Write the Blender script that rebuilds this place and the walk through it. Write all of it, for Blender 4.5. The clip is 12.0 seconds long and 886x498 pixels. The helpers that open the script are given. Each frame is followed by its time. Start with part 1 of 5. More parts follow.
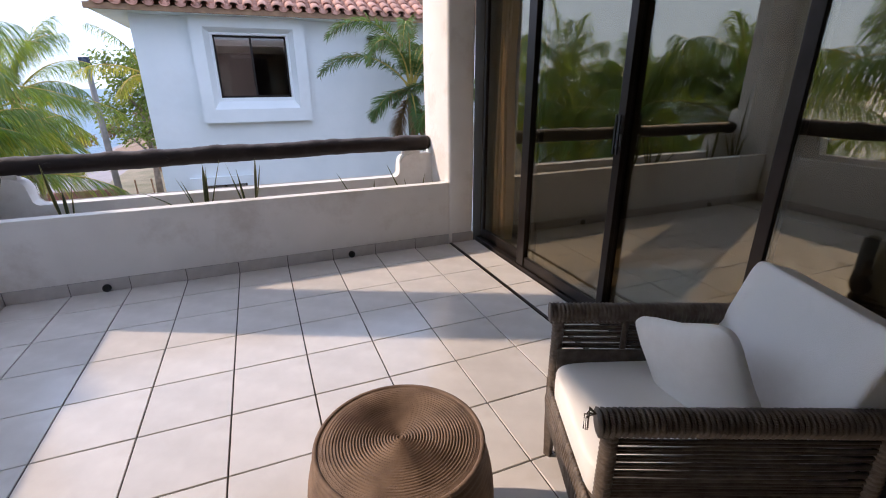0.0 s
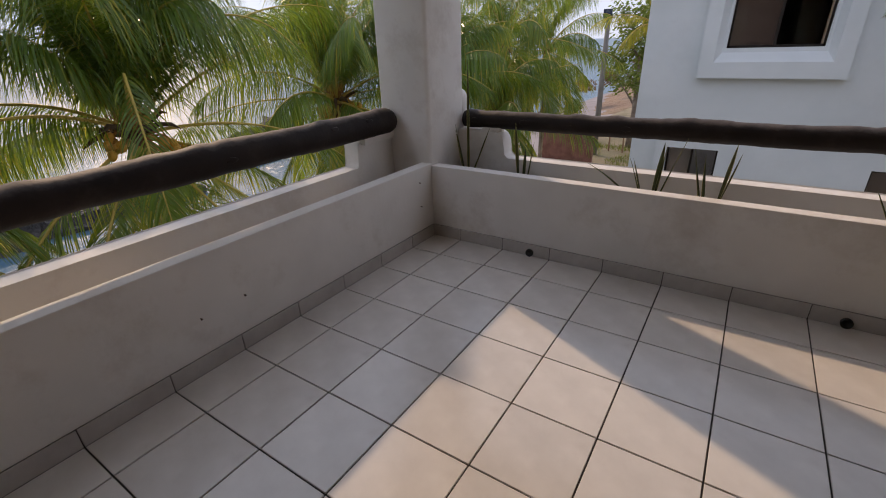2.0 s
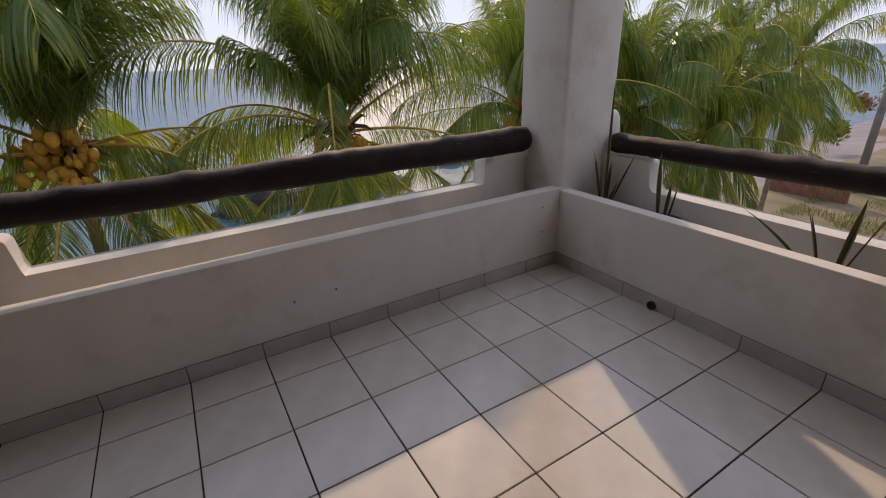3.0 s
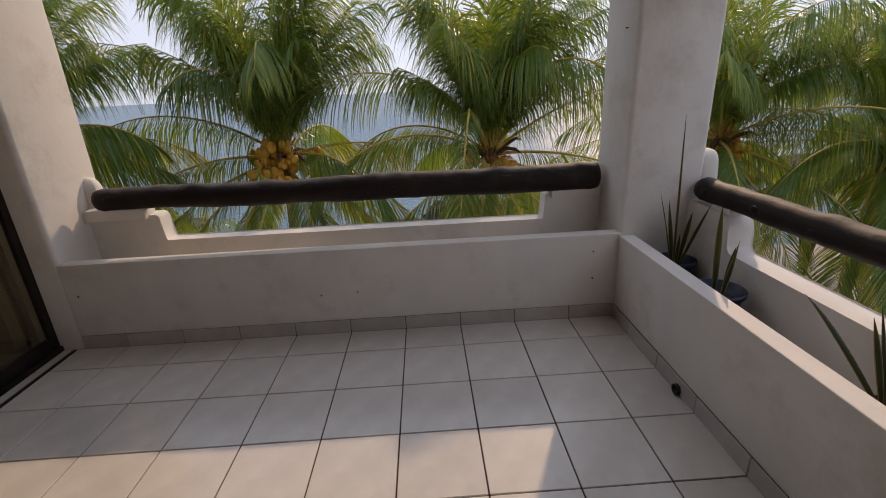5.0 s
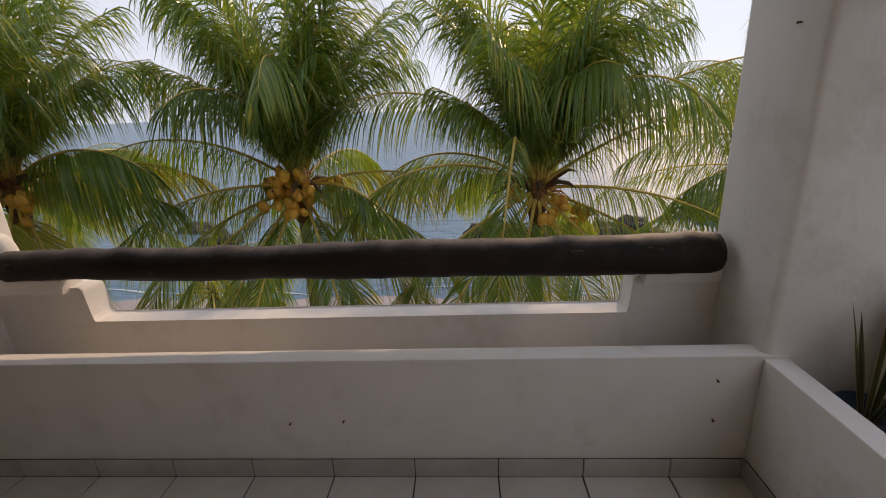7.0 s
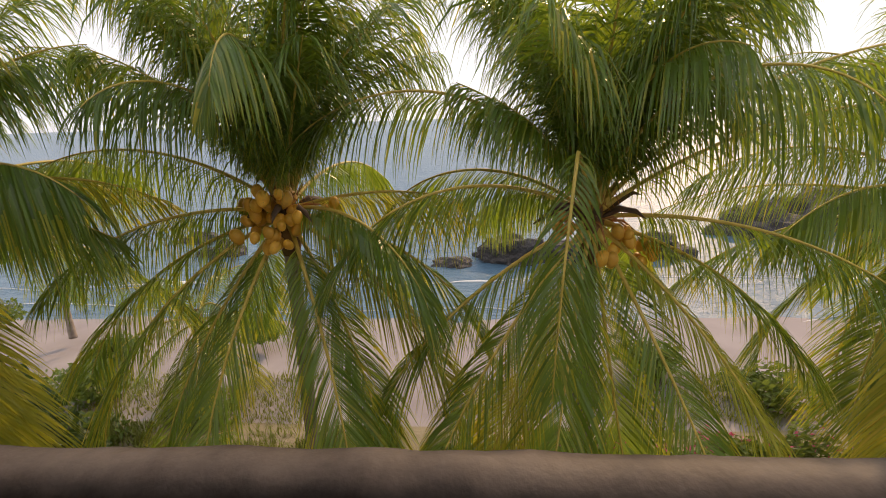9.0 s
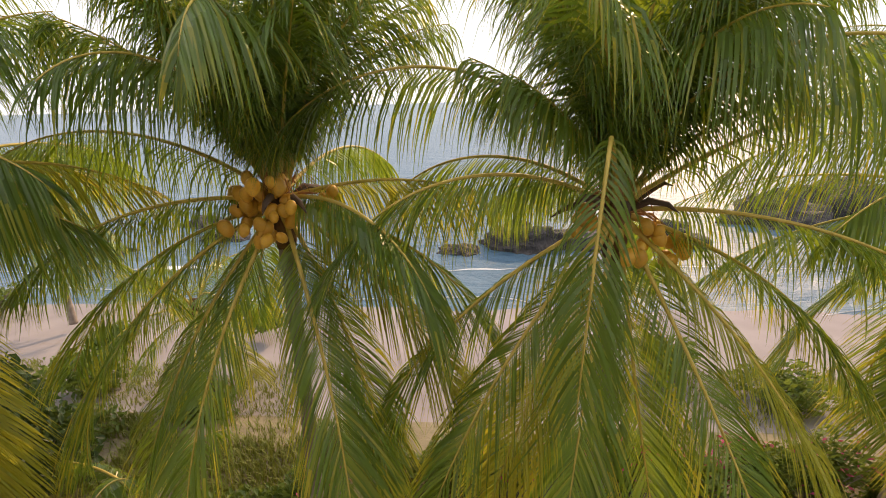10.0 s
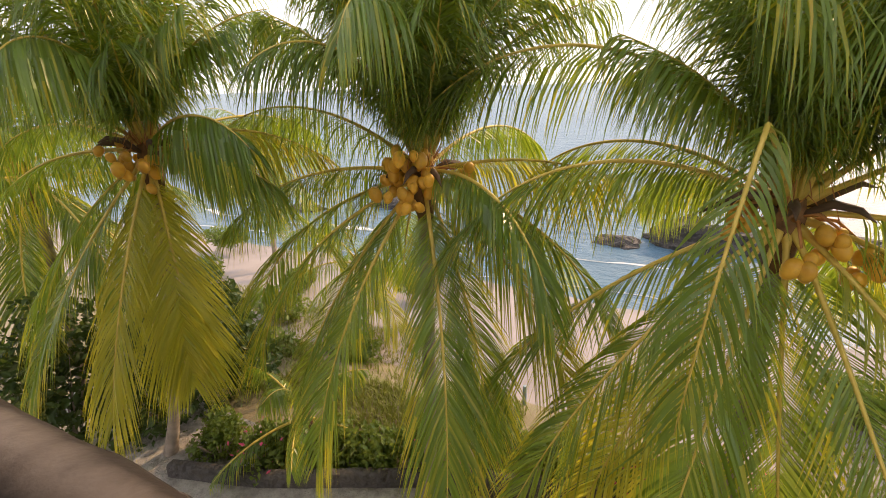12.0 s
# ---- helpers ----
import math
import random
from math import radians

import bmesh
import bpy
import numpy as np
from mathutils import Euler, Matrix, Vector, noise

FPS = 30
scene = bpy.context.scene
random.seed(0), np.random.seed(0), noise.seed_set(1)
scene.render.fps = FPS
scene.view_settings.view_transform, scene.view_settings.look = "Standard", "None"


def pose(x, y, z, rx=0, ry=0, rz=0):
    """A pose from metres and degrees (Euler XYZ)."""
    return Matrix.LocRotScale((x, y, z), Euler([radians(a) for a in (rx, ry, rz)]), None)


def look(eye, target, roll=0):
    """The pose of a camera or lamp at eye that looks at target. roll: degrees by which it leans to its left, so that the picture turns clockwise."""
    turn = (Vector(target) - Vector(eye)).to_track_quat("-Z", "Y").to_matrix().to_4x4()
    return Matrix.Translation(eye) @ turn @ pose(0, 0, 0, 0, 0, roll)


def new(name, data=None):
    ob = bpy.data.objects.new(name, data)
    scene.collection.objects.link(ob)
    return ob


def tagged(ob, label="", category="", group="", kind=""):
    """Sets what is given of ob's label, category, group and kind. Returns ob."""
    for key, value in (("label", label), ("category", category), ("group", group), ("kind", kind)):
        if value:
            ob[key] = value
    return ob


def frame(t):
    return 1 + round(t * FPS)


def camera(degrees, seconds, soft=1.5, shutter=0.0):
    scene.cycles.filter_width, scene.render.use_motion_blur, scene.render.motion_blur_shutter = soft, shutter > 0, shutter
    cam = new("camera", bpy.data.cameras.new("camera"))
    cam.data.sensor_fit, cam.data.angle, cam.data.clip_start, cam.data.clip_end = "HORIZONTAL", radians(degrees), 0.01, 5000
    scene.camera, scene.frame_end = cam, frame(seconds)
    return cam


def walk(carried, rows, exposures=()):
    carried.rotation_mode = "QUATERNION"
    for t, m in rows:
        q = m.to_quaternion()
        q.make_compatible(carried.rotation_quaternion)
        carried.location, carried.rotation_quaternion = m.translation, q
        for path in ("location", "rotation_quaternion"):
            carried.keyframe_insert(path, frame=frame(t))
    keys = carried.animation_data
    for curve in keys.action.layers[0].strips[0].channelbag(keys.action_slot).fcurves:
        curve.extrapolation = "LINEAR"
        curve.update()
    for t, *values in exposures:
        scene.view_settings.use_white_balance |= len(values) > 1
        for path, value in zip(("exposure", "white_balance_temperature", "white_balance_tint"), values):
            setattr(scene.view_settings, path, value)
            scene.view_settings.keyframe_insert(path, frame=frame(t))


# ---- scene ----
cam = camera(89.5, 12.0, soft=1.0)
PATH = [
    (0, (1.584, -3.032, 1.256), (2.284, -1.289, 0.570), -0.4),
    (0.5, (1.557, -2.842, 1.282), (1.811, -0.999, 0.548), -0.7),
    (1, (1.457, -2.586, 1.248), (1.278, -0.751, 0.472), -1.3),
    (1.5, (1.422, -2.395, 1.270), (0.808, -0.676, 0.453), -1.4),
    (2, (1.541, -2.247, 1.291), (0.527, -0.740, 0.455), -2.0),
    (2.5, (1.657, -2.062, 1.312), (0.303, -0.841, 0.492), -2.2),
    (3, (1.818, -1.814, 1.329), (0.226, -0.888, 0.548), -2.2),
    (3.5, (1.970, -1.574, 1.355), (0.226, -0.931, 0.618), -2.3),
    (5.3, (2.201, -0.751, 1.366), (0.313, -0.744, 0.706), -2.6),
    (5.5, (2.150, -0.734, 1.366), (0.259, -0.748, 0.716), -2.4),
    (6, (1.869, -0.735, 1.384), (-0.027, -0.792, 0.751), -2.3),
    (6.5, (1.569, -0.760, 1.396), (-0.332, -0.844, 0.782), -2.3),
    (7, (1.216, -0.771, 1.412), (-0.690, -0.875, 0.815), -2.4),
    (7.2, (1.086, -0.780, 1.413), (-0.822, -0.890, 0.824), -2.4),
    (8.8, (0.073, -0.938, 1.382), (-1.843, -1.079, 0.826), -2.1),
    (9, (-0.029, -0.965, 1.376), (-1.943, -1.111, 0.814), -2.0),
    (9.5, (-0.263, -1.004, 1.344), (-2.178, -1.163, 0.760), -1.8),
    (10, (-0.408, -1.013, 1.351), (-2.306, -1.186, 0.723), -1.7),
    (10.5, (-0.465, -1.042, 1.350), (-2.343, -1.239, 0.666), -1.7),
    (11, (-0.475, -1.048, 1.361), (-2.333, -1.304, 0.644), -1.6),
    (11.5, (-0.465, -1.025, 1.376), (-2.297, -1.404, 0.648), -1.7),
    (12, (-0.385, -0.718, 1.350), (-2.067, -1.559, 0.665), -1.8),
]
walk(cam, [(t, look(e, a, r)) for t, e, a, r in PATH],
     exposures=[(0.0, 1.72, 5300, 10), (0.4, 1.26, 5500, 10), (0.8, 1.0, 5700, 10), (1.5, 0.9, 6050, 10), (3.5, 0.76, 6250, 10), (5.5, 0.84, 6350, 10), (6.5, 0.82, 6450, 10), (7.2, 0.84, 6550, 10), (8.8, 1.15, 7200, 10), (9.5, 1.34, 7350, 10), (10.2, 1.56, 7400, 10), (12.0, 1.88, 7600, 10)])

# ---- world and sun: hazy late-afternoon sun over the sea ----
SUN_EL = radians(33.6)
SUN_AZ = math.atan2(-0.904, 0.427)          # clockwise from +y
sun_from = Vector((math.sin(SUN_AZ) * math.cos(SUN_EL), math.cos(SUN_AZ) * math.cos(SUN_EL), math.sin(SUN_EL)))
world = bpy.data.worlds.new("sky")
scene.world = world
world.use_nodes = True
wn, wl = world.node_tree.nodes, world.node_tree.links
wn.clear()
sky = wn.new("ShaderNodeTexSky")
sky.sky_type = 'NISHITA'
sky.sun_disc = False
sky.sun_elevation = SUN_EL
sky.sun_rotation = SUN_AZ
sky.dust_density = 0.6
sky.air_density = 1.0
sky.ozone_density = 1.5
bg = wn.new("ShaderNodeBackground")
bg.inputs["Strength"].default_value = 0.15
wo = wn.new("ShaderNodeOutputWorld")
haze = wn.new("ShaderNodeHueSaturation")            # sea haze pales the sky
haze.inputs["Saturation"].default_value = 0.5
wl.new(sky.outputs[0], haze.inputs["Color"])
veil = wn.new("ShaderNodeMixRGB")                        # even bright haze over the whole sky
veil.inputs["Fac"].default_value = 0.94
veil.inputs["Color2"].default_value = (2.86, 2.88, 3.30, 1)
wl.new(haze.outputs[0], veil.inputs["Color1"])
wl.new(veil.outputs[0], bg.inputs["Color"])
wl.new(bg.outputs[0], wo.inputs["Surface"])
sun_data = bpy.data.lights.new("sun", 'SUN')
sun_data.energy = 1.35
sun_data.angle = radians(0.9)
sun_data.color = (1.0, 0.68, 0.42)
sun = new("sun", sun_data)
sun.matrix_world = look(sun_from * 50, (0, 0, 0))


# ---- materials ----
def mat(name, c1, c2, rough=0.7, scale=8.0, fine=120.0, bump=0.15, metal=0.0, dist=0.004, dirt=None, dirt_scale=1.5,
        dirt_amount=0.35, rand=0.0, spec=0.5, wave=None):
    """Two-scale mottled surface: broad variation c1..c2, fine grain, stains, relief."""
    m = bpy.data.materials.new(name)
    m.use_nodes = True
    n, l = m.node_tree.nodes, m.node_tree.links
    bsdf = n["Principled BSDF"]
    co = n.new("ShaderNodeTexCoord")
    n1 = n.new("ShaderNodeTexNoise")
    n1.inputs["Scale"].default_value = scale
    n1.inputs["Detail"].default_value = 6
    n2 = n.new("ShaderNodeTexNoise")
    n2.inputs["Scale"].default_value = fine
    n2.inputs["Detail"].default_value = 4
    for q in (n1, n2):
        l.new(co.outputs["Object"], q.inputs["Vector"])
    ramp = n.new("ShaderNodeValToRGB")
    ramp.color_ramp.elements[0].position = 0.32
    ramp.color_ramp.elements[1].position = 0.68
    ramp.color_ramp.elements[0].color = (*c1, 1)
    ramp.color_ramp.elements[1].color = (*c2, 1)
    l.new(n1.outputs["Fac"], ramp.inputs["Fac"])
    col = ramp.outputs["Color"]
    if dirt:
        n3 = n.new("ShaderNodeTexNoise")
        n3.inputs["Scale"].default_value = dirt_scale
        n3.inputs["Detail"].default_value = 8
        n3.inputs["Roughness"].default_value = 0.7
        l.new(co.outputs["Object"], n3.inputs["Vector"])
        r3 = n.new("ShaderNodeMapRange")
        r3.inputs["From Min"].default_value = 0.52
        r3.inputs["From Max"].default_value = 0.75
        r3.inputs["To Max"].default_value = dirt_amount
        l.new(n3.outputs["Fac"], r3.inputs["Value"])
        mx = n.new("ShaderNodeMixRGB")
        mx.inputs["Color2"].default_value = (*dirt, 1)
        l.new(r3.outputs[0], mx.inputs["Fac"])
        l.new(col, mx.inputs["Color1"])
        col = mx.outputs["Color"]
    if rand:
        oi = n.new("ShaderNodeObjectInfo")
        hs = n.new("ShaderNodeHueSaturation")
        mr = n.new("ShaderNodeMapRange")
        mr.inputs["To Min"].default_value = 1 - rand
        mr.inputs["To Max"].default_value = 1 + rand
        l.new(oi.outputs["Random"], mr.inputs["Value"])
        l.new(mr.outputs[0], hs.inputs["Value"])
        l.new(col, hs.inputs["Color"])
        col = hs.outputs["Color"]
    l.new(col, bsdf.inputs["Base Color"])
    bsdf.inputs["Roughness"].default_value = rough
    bsdf.inputs["Metallic"].default_value = metal
    bsdf.inputs["Specular IOR Level"].default_value = spec
    rr = n.new("ShaderNodeMapRange")
    rr.inputs["To Min"].default_value = max(0.03, rough - 0.1)
    rr.inputs["To Max"].default_value = min(1.0, rough + 0.1)
    l.new(n1.outputs["Fac"], rr.inputs["Value"])
    l.new(rr.outputs[0], bsdf.inputs["Roughness"])
    height = n2.outputs["Fac"]
    if wave:
        wv = n.new("ShaderNodeTexWave")
        wv.inputs["Scale"].default_value = wave
        wv.inputs["Distortion"].default_value = 3
        wv.inputs["Detail"].default_value = 3
        l.new(co.outputs["Object"], wv.inputs["Vector"])
        ad = n.new("ShaderNodeMath")
        ad.operation = 'ADD'
        l.new(height, ad.inputs[0])
        l.new(wv.outputs["Fac"], ad.inputs[1])
        height = ad.outputs[0]
    bp = n.new("ShaderNodeBump")
    bp.inputs["Strength"].default_value = bump
    bp.inputs["Distance"].default_value = dist
    l.new(height, bp.inputs["Height"])
    l.new(bp.outputs["Normal"], bsdf.inputs["Normal"])
    return m


def leaf_mat(name, c1, c2, tip, through_col, rough=0.42, amount=0.35, spec=0.3):
    """Leaf: gloss on top, light coming through, yellowing of single leaflets."""
    m = bpy.data.materials.new(name)
    m.use_nodes = True
    n, l = m.node_tree.nodes, m.node_tree.links
    bsdf = n["Principled BSDF"]
    geo = n.new("ShaderNodeNewGeometry")
    oi = n.new("ShaderNodeObjectInfo")
    ramp = n.new("ShaderNodeValToRGB")
    e = ramp.color_ramp.elements
    e[0].position, e[0].color = 0.0, (*c1, 1)
    e[1].position, e[1].color = 0.78, (*c2, 1)
    k = e.new(1.0)
    k.color = (*tip, 1)
    ad = n.new("ShaderNodeMath")
    ad.operation = 'MULTIPLY_ADD'
    ad.inputs[1].default_value = 0.62
    l.new(geo.outputs["Random Per Island"], ad.inputs[0])
    sc = n.new("ShaderNodeMath")
    sc.operation = 'MULTIPLY'
    sc.inputs[1].default_value = 0.38
    l.new(oi.outputs["Random"], sc.inputs[0])
    l.new(sc.outputs[0], ad.inputs[2])
    l.new(ad.outputs[0], ramp.inputs["Fac"])
    l.new(ramp.outputs["Color"], bsdf.inputs["Base Color"])
    bsdf.inputs["Roughness"].default_value = rough
    bsdf.inputs["Specular IOR Level"].default_value = spec
    tr = n.new("ShaderNodeBsdfTranslucent")
    mc = n.new("ShaderNodeMixRGB")
    mc.blend_type = 'MULTIPLY'
    mc.inputs["Fac"].default_value = 0.25
    mc.inputs["Color1"].default_value = (*through_col, 1)
    l.new(ramp.outputs["Color"], mc.inputs["Color2"])
    l.new(mc.outputs["Color"], tr.inputs["Color"])
    ms = n.new("ShaderNodeMixShader")
    ms.inputs["Fac"].default_value = amount
    l.new(bsdf.outputs[0], ms.inputs[1])
    l.new(tr.outputs[0], ms.inputs[2])
    l.new(ms.outputs[0], n["Material Output"].inputs["Surface"])
    return m


def glass_mat(name, tint, mirror, gloss_tint=(1, 1, 1)):
    """Tinted pane: part mirror, part see-through."""
    m = bpy.data.materials.new(name)
    m.use_nodes = True
    n, l = m.node_tree.nodes, m.node_tree.links
    n.remove(n["Principled BSDF"])
    tr = n.new("ShaderNodeBsdfTransparent")
    tr.inputs["Color"].default_value = (*tint, 1)
    gl = n.new("ShaderNodeBsdfGlossy")
    gl.inputs["Roughness"].default_value = 0.004
    gl.inputs["Color"].default_value = (*gloss_tint, 1)
    lw = n.new("ShaderNodeLayerWeight")
    lw.inputs["Blend"].default_value = 0.5
    fr = n.new("ShaderNodeMath")
    fr.operation = 'POWER'
    fr.inputs[1].default_value = 4.0
    l.new(lw.outputs["Facing"], fr.inputs[0])
    mr = n.new("ShaderNodeMapRange")
    mr.inputs["To Min"].default_value = mirror
    mr.inputs["To Max"].default_value = 1.0
    l.new(fr.outputs[0], mr.inputs["Value"])
    ms = n.new("ShaderNodeMixShader")
    l.new(mr.outputs[0], ms.inputs["Fac"])
    l.new(tr.outputs[0], ms.inputs[1])
    l.new(gl.outputs[0], ms.inputs[2])
    l.new(ms.outputs[0], n["Material Output"].inputs["Surface"])
    return m


M_stucco = mat("white_stucco", (0.78, 0.755, 0.72), (0.84, 0.815, 0.78), 0.85, 4, 38, 0.22, dist=0.005, dirt=(0.46, 0.39, 0.32), dirt_scale=2.4, dirt_amount=0.5)
M_house = mat("house_stucco", (0.70, 0.745, 0.77), (0.77, 0.805, 0.83), 0.85, 1.2, 60, 0.2, dirt=(0.55, 0.54, 0.54), dirt_scale=0.8, dirt_amount=0.18)
M_tile = mat("floor_tile", (0.67, 0.64, 0.605), (0.76, 0.73, 0.695), 0.18, 7, 160, 0.05, spec=0.8, dist=0.002, dirt=(0.46, 0.40, 0.35), dirt_scale=3, dirt_amount=0.3, rand=0.05)
M_skirt = mat("skirting_tile", (0.47, 0.44, 0.42), (0.56, 0.53, 0.50), 0.45, 9, 160, 0.06, dirt=(0.36, 0.33, 0.30), dirt_scale=4, rand=0.06)
M_grout = mat("grout", (0.03, 0.027, 0.025), (0.07, 0.062, 0.055), 0.9, 14, 200, 0.3)
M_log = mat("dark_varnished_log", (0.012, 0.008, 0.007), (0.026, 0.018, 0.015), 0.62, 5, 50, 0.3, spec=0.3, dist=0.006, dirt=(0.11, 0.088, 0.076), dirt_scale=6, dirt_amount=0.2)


def lit_worn_top(m, colour):
    """Light on a log's upper side painted in as paler, uneven, rubbed patches where it faces up."""
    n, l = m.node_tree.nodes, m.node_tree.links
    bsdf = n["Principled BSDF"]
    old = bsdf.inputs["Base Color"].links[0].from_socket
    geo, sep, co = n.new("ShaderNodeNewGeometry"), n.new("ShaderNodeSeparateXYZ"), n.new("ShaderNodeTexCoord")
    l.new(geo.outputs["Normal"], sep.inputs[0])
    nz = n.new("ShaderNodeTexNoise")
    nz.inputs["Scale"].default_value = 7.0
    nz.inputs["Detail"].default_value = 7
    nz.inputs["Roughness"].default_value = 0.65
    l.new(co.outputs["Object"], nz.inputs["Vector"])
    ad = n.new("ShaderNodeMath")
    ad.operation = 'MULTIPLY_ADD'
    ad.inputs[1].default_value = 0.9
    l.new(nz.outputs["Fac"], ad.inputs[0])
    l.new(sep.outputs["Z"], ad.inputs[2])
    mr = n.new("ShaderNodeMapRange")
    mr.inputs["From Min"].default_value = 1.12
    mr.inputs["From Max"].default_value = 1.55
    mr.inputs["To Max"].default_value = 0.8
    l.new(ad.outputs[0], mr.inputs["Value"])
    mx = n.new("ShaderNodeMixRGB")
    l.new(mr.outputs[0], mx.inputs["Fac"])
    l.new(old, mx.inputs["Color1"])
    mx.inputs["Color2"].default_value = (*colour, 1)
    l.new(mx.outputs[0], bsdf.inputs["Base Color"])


# paler tone stands for sun and sky light on the log tops
lit_worn_top(M_log, (0.15, 0.125, 0.11))
M_endgrain = mat("log_end_grain", (0.05, 0.032, 0.022), (0.11, 0.075, 0.05), 0.8, 20, 160, 0.4)
M_bronze = mat("dark_bronze_aluminium", (0.018, 0.014, 0.012), (0.035, 0.028, 0.024), 0.38, 5, 200, 0.05, metal=0.6)
M_glass = glass_mat("tinted_glass", (0.82, 0.79, 0.68), 0.155, (0.80, 0.77, 0.65))
M_house_glass = glass_mat("house_window_glass", (0.72, 0.68, 0.66), 0.09)
M_chrome = mat("brushed_steel", (0.55, 0.55, 0.55), (0.65, 0.65, 0.65), 0.3, 20, 300, 0.03, metal=1.0)
M_black = mat("black_plastic", (0.008, 0.008, 0.008), (0.02, 0.02, 0.02), 0.5, 20, 200, 0.1)
M_rattan = mat("dark_woven_strand", (0.065, 0.05, 0.038), (0.16, 0.128, 0.10), 0.45, 30, 250, 0.4, rand=0.25)
M_rope = mat("brown_rope", (0.135, 0.088, 0.058), (0.25, 0.172, 0.118), 0.7, 14, 220, 0.6, dist=0.003)
M_cushion = mat("off_white_canvas", (0.84, 0.825, 0.79), (0.89, 0.875, 0.84), 0.9, 4, 420, 0.25, dirt=(0.56, 0.52, 0.46), dirt_scale=2.5, dirt_amount=0.3)
M_curtain = mat("golden_curtain", (0.72, 0.50, 0.19), (0.82, 0.60, 0.26), 0.85, 4, 260, 0.2)
# indoor shade is put into the dark room floor and wall colours
M_room_floor = mat("shade_dark_stone", (0.15, 0.13, 0.11), (0.20, 0.175, 0.15), 0.4, 5, 120, 0.08)
M_room = mat("shade_dark_plaster", (0.09, 0.085, 0.065), (0.13, 0.12, 0.095), 0.9, 2, 60, 0.1)
M_ceiling = mat("white_ceiling", (0.70, 0.67, 0.63), (0.76, 0.73, 0.69), 0.9, 2, 80, 0.15)
M_blind = mat("beige_blind", (0.42, 0.37, 0.33), (0.50, 0.45, 0.40), 0.9, 3, 120, 0.1)
M_soil = mat("planter_soil", (0.03, 0.022, 0.016), (0.09, 0.065, 0.045), 0.95, 12, 80, 0.9, dist=0.02)
M_pot = mat("blue_plastic_pot", (0.012, 0.028, 0.06), (0.02, 0.045, 0.095), 0.45, 8, 120, 0.1)
M_pot_dark = mat("black_nursery_pot", (0.012, 0.012, 0.012), (0.03, 0.028, 0.026), 0.55, 8, 120, 0.1)
M_rust = mat("rusty_metal", (0.07, 0.04, 0.025), (0.16, 0.09, 0.05), 0.8, 60, 300, 0.4)
M_bark = mat("palm_bark", (0.19, 0.155, 0.13), (0.36, 0.30, 0.25), 0.9, 6, 60, 0.7, dist=0.012, dirt=(0.07, 0.05, 0.04), dirt_scale=5)
M_fibre = mat("palm_fibre", (0.08, 0.045, 0.02), (0.22, 0.12, 0.055), 0.9, 14, 90, 0.8, dist=0.01)
M_nut = mat("ripe_coconut", (0.55, 0.28, 0.03), (0.68, 0.41, 0.055), 0.5, 9, 60, 0.15, dirt=(0.22, 0.12, 0.05), dirt_scale=9, dirt_amount=0.5, rand=0.2)
M_rib = mat("frond_midrib", (0.44, 0.34, 0.06), (0.60, 0.46, 0.11), 0.5, 9, 120, 0.15)
M_sheath = mat("dry_fruit_sheath", (0.055, 0.034, 0.022), (0.12, 0.078, 0.05), 0.75, 9, 90, 0.4)
M_stalk = mat("dry_flower_stalk", (0.28, 0.115, 0.035), (0.46, 0.23, 0.08), 0.8, 12, 90, 0.3)
M_frond = leaf_mat("palm_leaflet", (0.010, 0.042, 0.014), (0.105, 0.185, 0.042), (0.36, 0.29, 0.05), (0.64, 0.80, 0.06), 0.31, 0.30, 0.44)
M_frond_y = leaf_mat("yellowing_leaflet", (0.12, 0.19, 0.03), (0.34, 0.33, 0.05), (0.46, 0.29, 0.07), (0.86, 0.78, 0.08), 0.4, 0.42, 0.4)
M_frond_f = leaf_mat("garden_palm_leaflet", (0.05, 0.10, 0.03), (0.10, 0.16, 0.05), (0.28, 0.22, 0.10), (0.35, 0.50, 0.10), 0.4, 0.3)
M_leaf = leaf_mat("broad_leaf", (0.05, 0.10, 0.025), (0.12, 0.17, 0.04), (0.22, 0.20, 0.05), (0.40, 0.50, 0.08), 0.45, 0.32)
M_shrub = leaf_mat("dark_shrub_leaf", (0.020, 0.045, 0.016), (0.045, 0.08, 0.025), (0.10, 0.11, 0.03), (0.20, 0.30, 0.05), 0.45, 0.25)
M_grass = leaf_mat("grass_blade", (0.09, 0.13, 0.03), (0.20, 0.22, 0.06), (0.34, 0.28, 0.12), (0.45, 0.50, 0.08), 0.6, 0.25)
M_shaft = mat("grey_green_palm_trunk", (0.15, 0.17, 0.13), (0.26, 0.28, 0.22), 0.8, 5, 70, 0.3, dirt=(0.15, 0.11, 0.11), dirt_scale=1.2, dirt_amount=0.6)
M_petal = leaf_mat("pink_petal", (0.50, 0.05, 0.16), (0.65, 0.12, 0.25), (0.75, 0.25, 0.35), (0.8, 0.2, 0.3), 0.6, 0.3)
M_snake = leaf_mat("snake_plant_leaf", (0.022, 0.032, 0.016), (0.05, 0.062, 0.025), (0.13, 0.11, 0.04), (0.18, 0.18, 0.04), 0.5, 0.10)
M_snake_edge = mat("snake_plant_margin", (0.34, 0.29, 0.09), (0.45, 0.38, 0.14), 0.55, 20, 120, 0.1)
M_dry = leaf_mat("dry_leaf", (0.16, 0.10, 0.05), (0.26, 0.17, 0.08), (0.30, 0.20, 0.10), (0.4, 0.25, 0.1), 0.8, 0.2)
